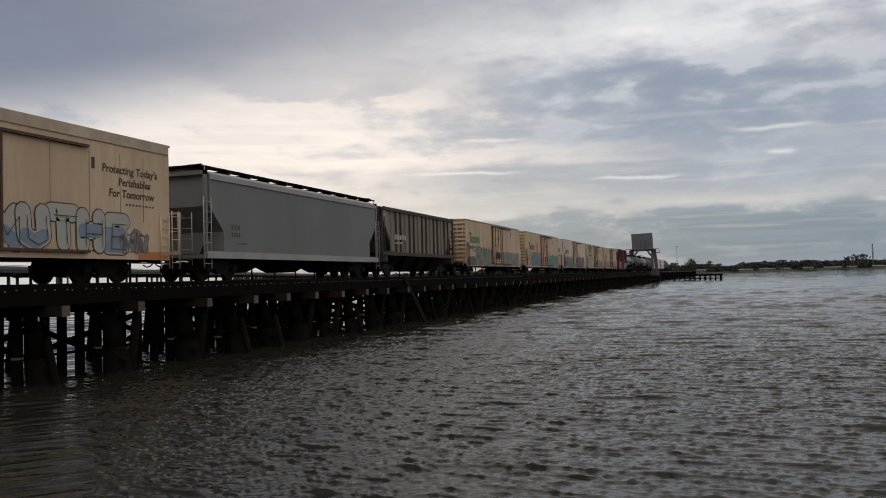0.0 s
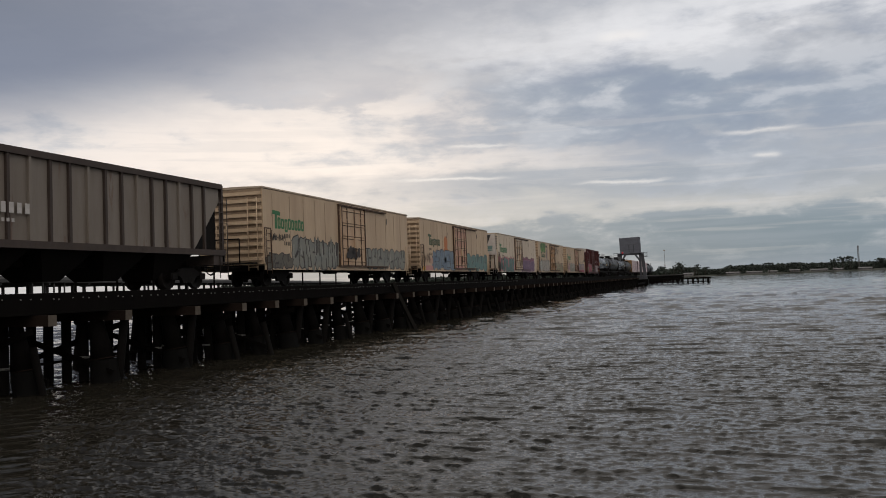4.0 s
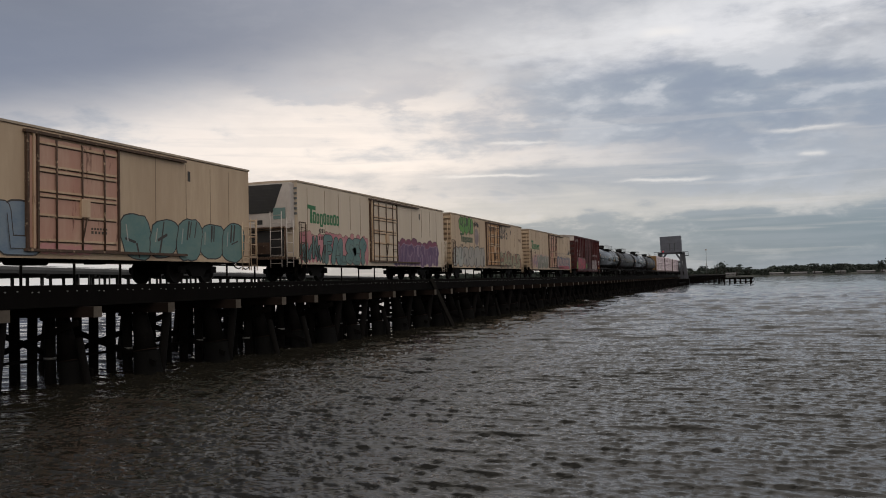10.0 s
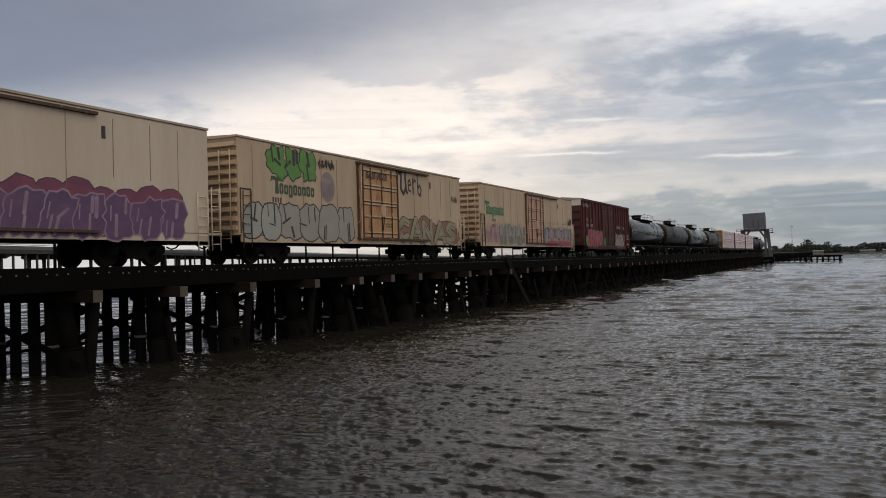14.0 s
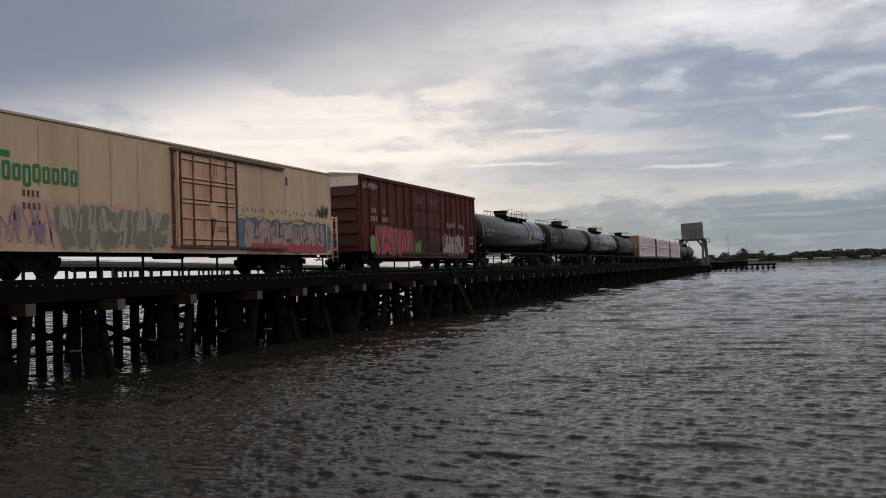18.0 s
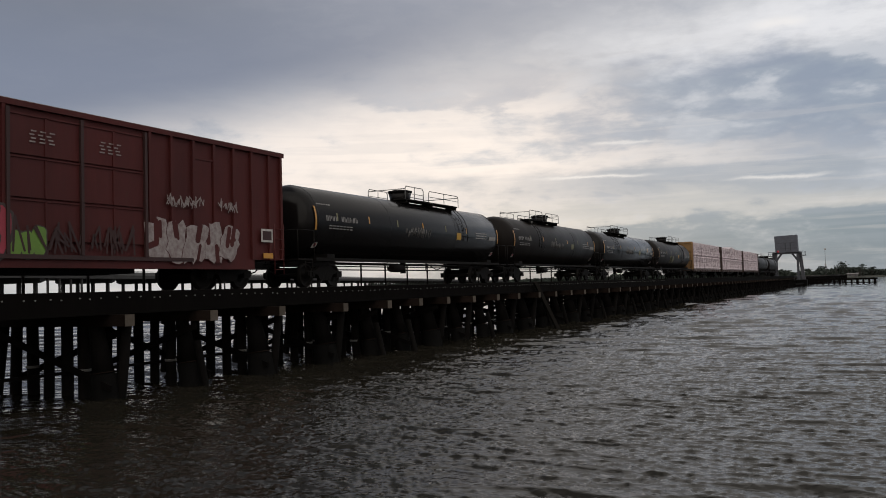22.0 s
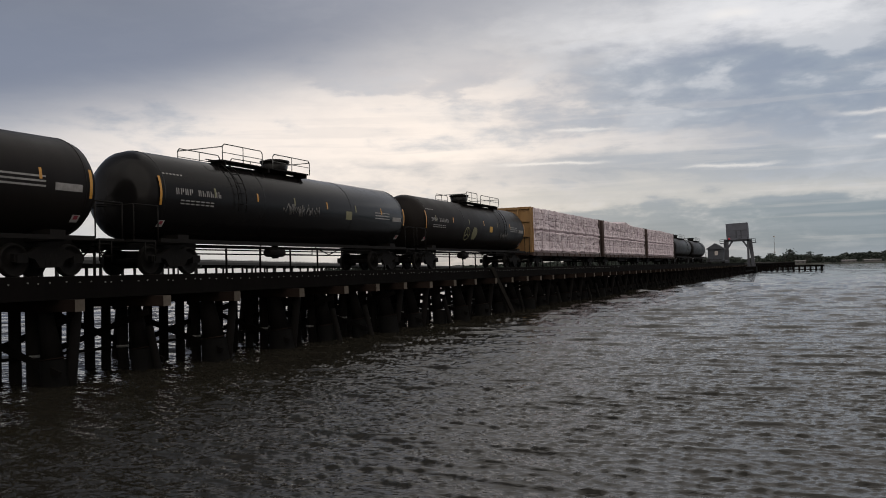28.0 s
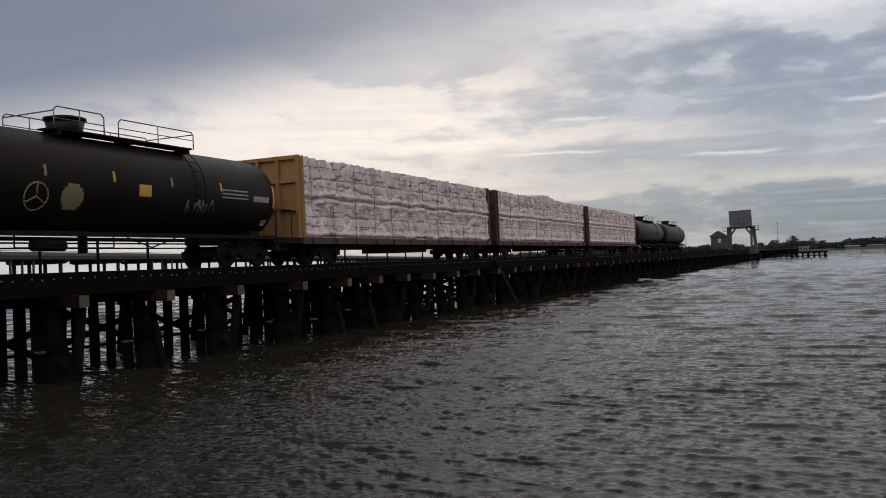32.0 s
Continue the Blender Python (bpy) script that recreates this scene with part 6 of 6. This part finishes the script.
# ---- bulkhead lumber cars ----
def wrap_mesh(h, seed, y0, y1, heap=0.0):
    """Packs of lumber under a crumpled wrapping, one block with sags and creases."""
    rnd = random.Random(seed)
    noise.seed_set(seed)
    ny, nz = 300, 52
    v, f = [], []

    def ridge(u, w, k):
        return max(0.0, 0.13 - abs(noise.noise(Vector((u, w, seed * k)))))

    def crumple(y, z):
        wave = 0.10 * noise.noise(Vector((y * 0.7, seed * 2.0, 1.0)))
        tier = min(abs(z + wave - t) for t in (1.08, 2.68))
        low = min(abs(z + wave * 0.6 - t) for t in (1.90, 3.45))
        a = noise.fractal(Vector((y * 0.7, z * 0.7, seed * 3.1)), 0.9, 2.0, 3) * 0.025
        a -= 1.1 * ridge(y * 1.3 + 0.2 * z, z * 0.30, 7.7) + 0.75 * ridge(y * 2.3 - 0.4 * z, z * 0.5, 1.7)       # hanging folds
        a -= 0.7 * ridge(y * 0.9 - 0.9 * z, z * 1.2 + y * 0.5, 4.1)                                           # slanting creases
        a -= 0.16 * max(0.0, 1 - tier / 0.07) + 0.07 * max(0.0, 1 - low / 0.05)                              # gaps between the packs
        a += 0.07 * math.exp(-((tier - 0.16) / 0.09) ** 2)
        pack = abs(((y - y0) / 2.6) % 1.0 - 0.5)
        a -= 0.10 * max(0.0, (pack - 0.47) / 0.03)
        a += 0.014 * noise.noise(Vector((y * 4.1 + 0.4 * z, z * 5.3 - y, seed)))
        return a + 0.06

    for j in range(nz + 1):
        z = 1.06 + 3.20 * j / nz
        for i in range(ny + 1):
            y = y0 + (y1 - y0) * i / ny
            lift = 0.0
            if j >= nz - 1:
                lift = 0.07 * noise.noise(Vector((y * 1.1, seed, 0))) + heap * math.exp(-(y / 2.2) ** 2) + 0.08 * noise.noise(Vector((y * 4.0, seed, 2)))
            elif j == 0:
                lift = 0.10 * noise.noise(Vector((y * 1.6, seed, 5))) - 0.08
            v.append((1.40 + crumple(y, z), y, z + lift))
    for j in range(nz):
        for i in range(ny):
            a = j * (ny + 1) + i
            f.append((a, a + 1, a + ny + 2, a + ny + 1))
    n0 = nz * (ny + 1)
    k = len(v)
    for i in range(ny + 1):
        x, y, z = v[n0 + i]
        v.append((0.6, y, z + 0.05 + 0.04 * noise.noise(Vector((y * 2, 5.0, seed)))))
        v.append((-1.36, y, z - 0.02))
        v.append((-1.36, y, 1.06))
    for i in range(ny):
        a, b = n0 + i, k + 3 * i
        f += [(a, a + 1, b + 3, b), (b, b + 3, b + 4, b + 1), (b + 1, b + 4, b + 5, b + 2)]
    for i in (0, ny):
        ring = [j * (ny + 1) + i for j in range(nz + 1)] + [k + 3 * i, k + 3 * i + 1, k + 3 * i + 2]
        f.append(tuple(ring) if i else tuple(reversed(ring)))
    s = Shape()
    s.add(v, f, False)
    return s


def lumber_car(u0, u1, skin, label, seed, heap=0.0):
    c, h = car("bulkhead_flatcar", label, "railway car", u0, u1, 2.3, 0.8)
    part("floor", Shape().box(-1.45, 1.45, -h, h, 0.86, 1.04).box(1.45, 1.52, -h, h, 0.80, 1.06).box(-0.3, 0.3, -h - 0.2, h + 0.2, 0.62, 0.86), "brown_end", c)
    front = skin
    for s in (-1, 1):
        skin = front if s < 0 else "brown_end"
        b = part("bulkhead", Shape().prism([(-1.5, 1.04), (1.5, 1.04), (1.5, 4.18), (1.36, 4.32), (-1.36, 4.32), (-1.5, 4.18)], s * (h - 0.1) - 0.06, s * (h - 0.1) + 0.06), skin, c, "tall ribbed end bulkhead")
        for x in (-1.42, -0.5, 0.45, 1.38):
            part("bulkhead_rib", Shape().box(x - 0.06, x + 0.06, s * (h + 0.05) - 0.09, s * (h + 0.05) + 0.09, 1.04, 4.3), skin, b)
        for z in (1.15, 2.2, 3.3, 4.22):
            part("bulkhead_rib", Shape().box(-1.36, 1.32, s * (h + 0.03) - 0.06, s * (h + 0.03) + 0.06, z - 0.07, z + 0.07), skin, b)
        part("bulkhead_gusset", Shape().side([(s * (h - 0.16), 1.06), (s * (h - 0.24), 1.06), (s * (h - 0.16), 4.3)], 1.42, 1.5), skin, b)
    w = part("wrapped_load", wrap_mesh(h, seed, -h + 0.18, h - 0.18, heap), "wrap", c, "stacked lumber packs in crumpled white wrapping")
    rnd = random.Random(seed)
    n = 12
    for k in range(n):
        y = -h + 0.7 + k * (2 * h - 1.4) / (n - 1)
        part("load_strap", Shape().rods([(1.47, y, 1.0), (1.44, y + rnd.uniform(-0.1, 0.1), 2.0), (1.45, y + rnd.uniform(-0.1, 0.1), 3.1), (1.42, y, 4.2), (0.6, y, 4.26)], 0.011, 4), "strap", w)
        if k % 2 == 0:
            for z in (1.55, 2.15, 3.1, 3.95):
                part("load_strap", Shape().rods([(1.465, y + i * 0.5, z + rnd.uniform(-0.05, 0.05)) for i in range(6)], 0.010, 4), "strap", w)
        if k < n - 1:
            for z in (2.36, 3.72):
                for _ in range(3):
                    if rnd.random() < 0.7:
                        y2, ln, dz = y + rnd.uniform(0.05, 1.3), rnd.uniform(0.15, 0.55), rnd.uniform(-0.05, 0.05)
                        part("wrap_print", Shape().beam((1.45, y2, z + dz), (1.45, y2 + ln, z + dz + rnd.uniform(-0.04, 0.04)), 0.05, rnd.uniform(0.03, 0.07)), "wrap_print", w)
        part("stake_pocket", Shape().box(1.52, 1.60, y - 0.08, y + 0.08, 0.82, 1.02), "brown_end", c)
    part("brake_gear", Shape().box(-0.9, 0.9, -1.5, 2.2, 0.45, 0.8).bar((0.8, -3, 0.6), (0.8, -2, 0.6), 0.18, 8), "steel_dark", c)
    return c


lumber_car(201.05, 221.5, "yellow", "ochre bulkhead flatcar loaded with white wrapped lumber", 2)
lumber_car(222.9, 244.2, "brown_end", "brown bulkhead flatcar loaded with white wrapped lumber", 3, 0.28)
lumber_car(245.6, 266.3, "brown_end", "brown bulkhead flatcar loaded with white wrapped lumber in tall packs", 4, 0.1)


# ---- far shore ----
rnd = random.Random(21)
bank = Shape()
# a low bank that rises from the water, further off towards the open river
line = []
for k in range(60):
    a = math.radians(75 - k * 2.1)
    d = 860 + 60 * math.sin(k * 0.35) + (0 if k < 33 else (k - 33) * 14)
    line.append((-math.sin(a) * d, math.cos(a) * d, a))
for (x0, y0, a0), (x1, y1, a1) in zip(line, line[1:]):
    q = []
    for x, y, a in ((x0, y0, a0), (x1, y1, a1)):
        ux, uy = -math.sin(a), math.cos(a)
        q.append([(x + ux * d, y + uy * d, z) for d, z in ((0, -0.3), (4, 1.0), (60, 2.2), (2200, 3.0))])
    for i in range(3):
        bank.add([q[0][i], q[0][i + 1], q[1][i + 1], q[1][i]], [(3, 2, 1, 0)])
tagged(new("far_bank", bank.mesh("far_bank", M["shore"])), "low far river bank with lawns and sand", "shore", kind="structure")


def crown(sh, x, y, z, r, h, n, r0):
    for _ in range(n):
        a, b, c = rnd.gauss(0, 0.42) * r, rnd.gauss(0, 0.42) * r, rnd.random() * h
        s = r0 * rnd.uniform(0.5, 1.2)
        e = [Vector((rnd.uniform(-1, 1), rnd.uniform(-1, 1), rnd.uniform(-0.6, 0.9))).normalized() * s for _ in range(6)]
        sh.add([Vector((x + a, y + b, z + c)) + p for p in e], [(0, 1, 2), (0, 2, 3), (0, 3, 4), (0, 4, 5), (1, 3, 5), (2, 4, 1), (5, 2, 0)])


wood = Shape()
for k, (x, y, a) in enumerate(line):
    if not 20 < k < 54:
        continue
    ux, uy = -math.sin(a), math.cos(a)
    for j in range(52):
        f = rnd.uniform(-1.05, 1.05)
        d = rnd.uniform(7, 130)
        px, py = x + ux * d + uy * 18 * f, y + uy * d - ux * 18 * f
        hh = 5.4 + 3.2 * noise.noise(Vector((a * 22, d * 0.01, 0))) + rnd.uniform(-1, 1.5)
        crown(wood, px, py, 1.2, 6.0, max(4.5, hh + (2.0 if k > 36 else 0.0)), 34, 1.7)
tagged(new("far_woods", wood.mesh("far_woods", M["leaf"])), "distant dark line of trees along the bank", "trees", kind="stuff")


def shore_tree(az, d, h, spread, palm=False):
    a = math.radians(az)
    x, y = -math.sin(a) * d, math.cos(a) * d
    t = thing("palm_tree" if palm else "shore_tree", "distant dark palm standing over the bank" if palm else "distant dark tree on the bank", "tree", at=pose(x, y, 1.2))
    part("trunk", Shape().bar((0, 0, 0), (0.3, 0, h * 0.75), 0.35, 7, 0.2).bar((0.2, 0, h * 0.5), (spread * 0.4, 0.3, h * 0.8), 0.16, 5, 0.08).bar((0.2, 0, h * 0.45), (-spread * 0.4, -0.3, h * 0.78), 0.16, 5, 0.08), "trunk", t)
    c = Shape()
    if palm:
        for _ in range(26):
            b = rnd.uniform(0, 6.28)
            l = spread * rnd.uniform(0.6, 1.0)
            p = [Vector((0.3 + math.cos(b) * l * s, math.sin(b) * l * s, h * 0.75 + 1.6 * s - 2.6 * s * s * rnd.uniform(0.6, 1.3))) for s in (0, 0.5, 1)]
            for u, v in zip(p, p[1:]):
                c.beam(u, v, 0.5, 0.12)
    else:
        crown(c, 0, 0, h * 0.5, spread, h * 0.5, 90, spread * 0.22)
    part("crown", c, "leaf", t)


for az, h, sp in ((1.5, 14, 4.5), (1.3, 12, 4), (0.3, 11, 3.5), (2.6, 10, 5), (-0.2, 8, 4), (-7.9, 11, 5), (-8.35, 13, 4.5), (-8.75, 13.5, 4.5), (-4.1, 9.5, 6), (-5.6, 9.0, 5), (3.4, 8, 5), (-10.5, 10, 6)):
    shore_tree(az, 880 + 8 * rnd.random(), h, sp)
for az, h in ((1.75, 12), (0.5, 11), (0.42, 9.5), (1.1, 11)):
    shore_tree(az, 872, h, 3.2, True)


def house(az, d, w, h, pitch, label):
    a = math.radians(az)
    t = thing("shore_house", label, "house", at=pose(-math.sin(a) * d, math.cos(a) * d, 0.9, 0, 0, az))
    part("wall", Shape().box(-w / 2, w / 2, -5, 5, 0, h), "house_wall", t)
    part("roof", Shape().side([(-5.6, h), (5.6, h), (0, h + pitch)], -w / 2 - 0.6, w / 2 + 0.6), "house_roof", t)
    n = max(2, int(w / 4))
    for k in range(n):
        x = -w / 2 + w * (k + 0.5) / n
        part("window", Shape().box(x - 0.7, x + 0.7, -5.06, -4.98, h * 0.35, h * 0.75), "cabin", t)


for az, w, h in ((0.86, 9, 3.0), (-1.9, 12, 2.2), (-3.2, 14, 2.2), (-4.3, 8, 2.2), (-5.6, 9, 2.6), (-7.0, 15, 2.2), (-8.1, 8, 2.4), (-9.6, 12, 2.4)):
    house(az, 868 + (0 if az > -3 else -az * 6), w, 0.8 * h, 0.9, "pale low house on the far bank")

mast = thing("radio_mast", "thin distant lattice radio mast", "mast", at=pose(math.sin(math.radians(9.25)) * 1000, math.cos(math.radians(9.25)) * 1000, 1.5))
for dx, dy in ((-0.9, -0.5), (0.9, -0.5), (0, 1)):
    part("leg", Shape().bar((dx, dy, 0), (dx * 0.5, dy * 0.5, 25.5), 0.22, 5), "galv", mast)
for k in range(12):
    part("lattice", Shape().bar((-0.9, -0.5, k * 2.1), (0.8, -0.4, k * 2.1 + 2.1), 0.12, 4), "galv", mast)

for az in (2.35,):
    a = math.radians(az)
    lamp = thing("lamp_post", "tall distant lamp post with two pale heads", "lamp", at=pose(-math.sin(a) * 640, math.cos(a) * 640, 0))
    part("pole", Shape().bar((0, 0, 0), (0, 0, 21), 0.16, 6, 0.1), "galv", lamp)
    part("head", Shape().box(-0.7, 0.7, -0.4, 0.4, 20.6, 21.5), "white_mark", lamp, "pale lamp head")
    part("head", Shape().box(-0.6, 0.6, -0.4, 0.4, 9.6, 10.4), "white_mark", lamp, "pale lamp head")


# ---- what moves ----
def motions():
    for c, u in CARS:
        walk(c, [(t, pose(TX, u - START - SPEED * t, RAIL)) for t in (0.0, 8.0, 16.0, 24.0, 32.0)])
    # wheels roll without slipping
    n = 480
    turn = math.degrees(SPEED / WHEEL_R)
    for w, k in WHEELS:
        walk(w, [(32.0 * i / n, pose(0, k, WHEEL_R, turn * 32.0 * i / n)) for i in range(n + 1)])
    # the chop drifts with the wind
    walk(river, [(0.0, pose(0, 0, 0)), (16.0, pose(0.6, -5.0, 0)), (32.0, pose(1.2, -10.0, 0))])


motions()
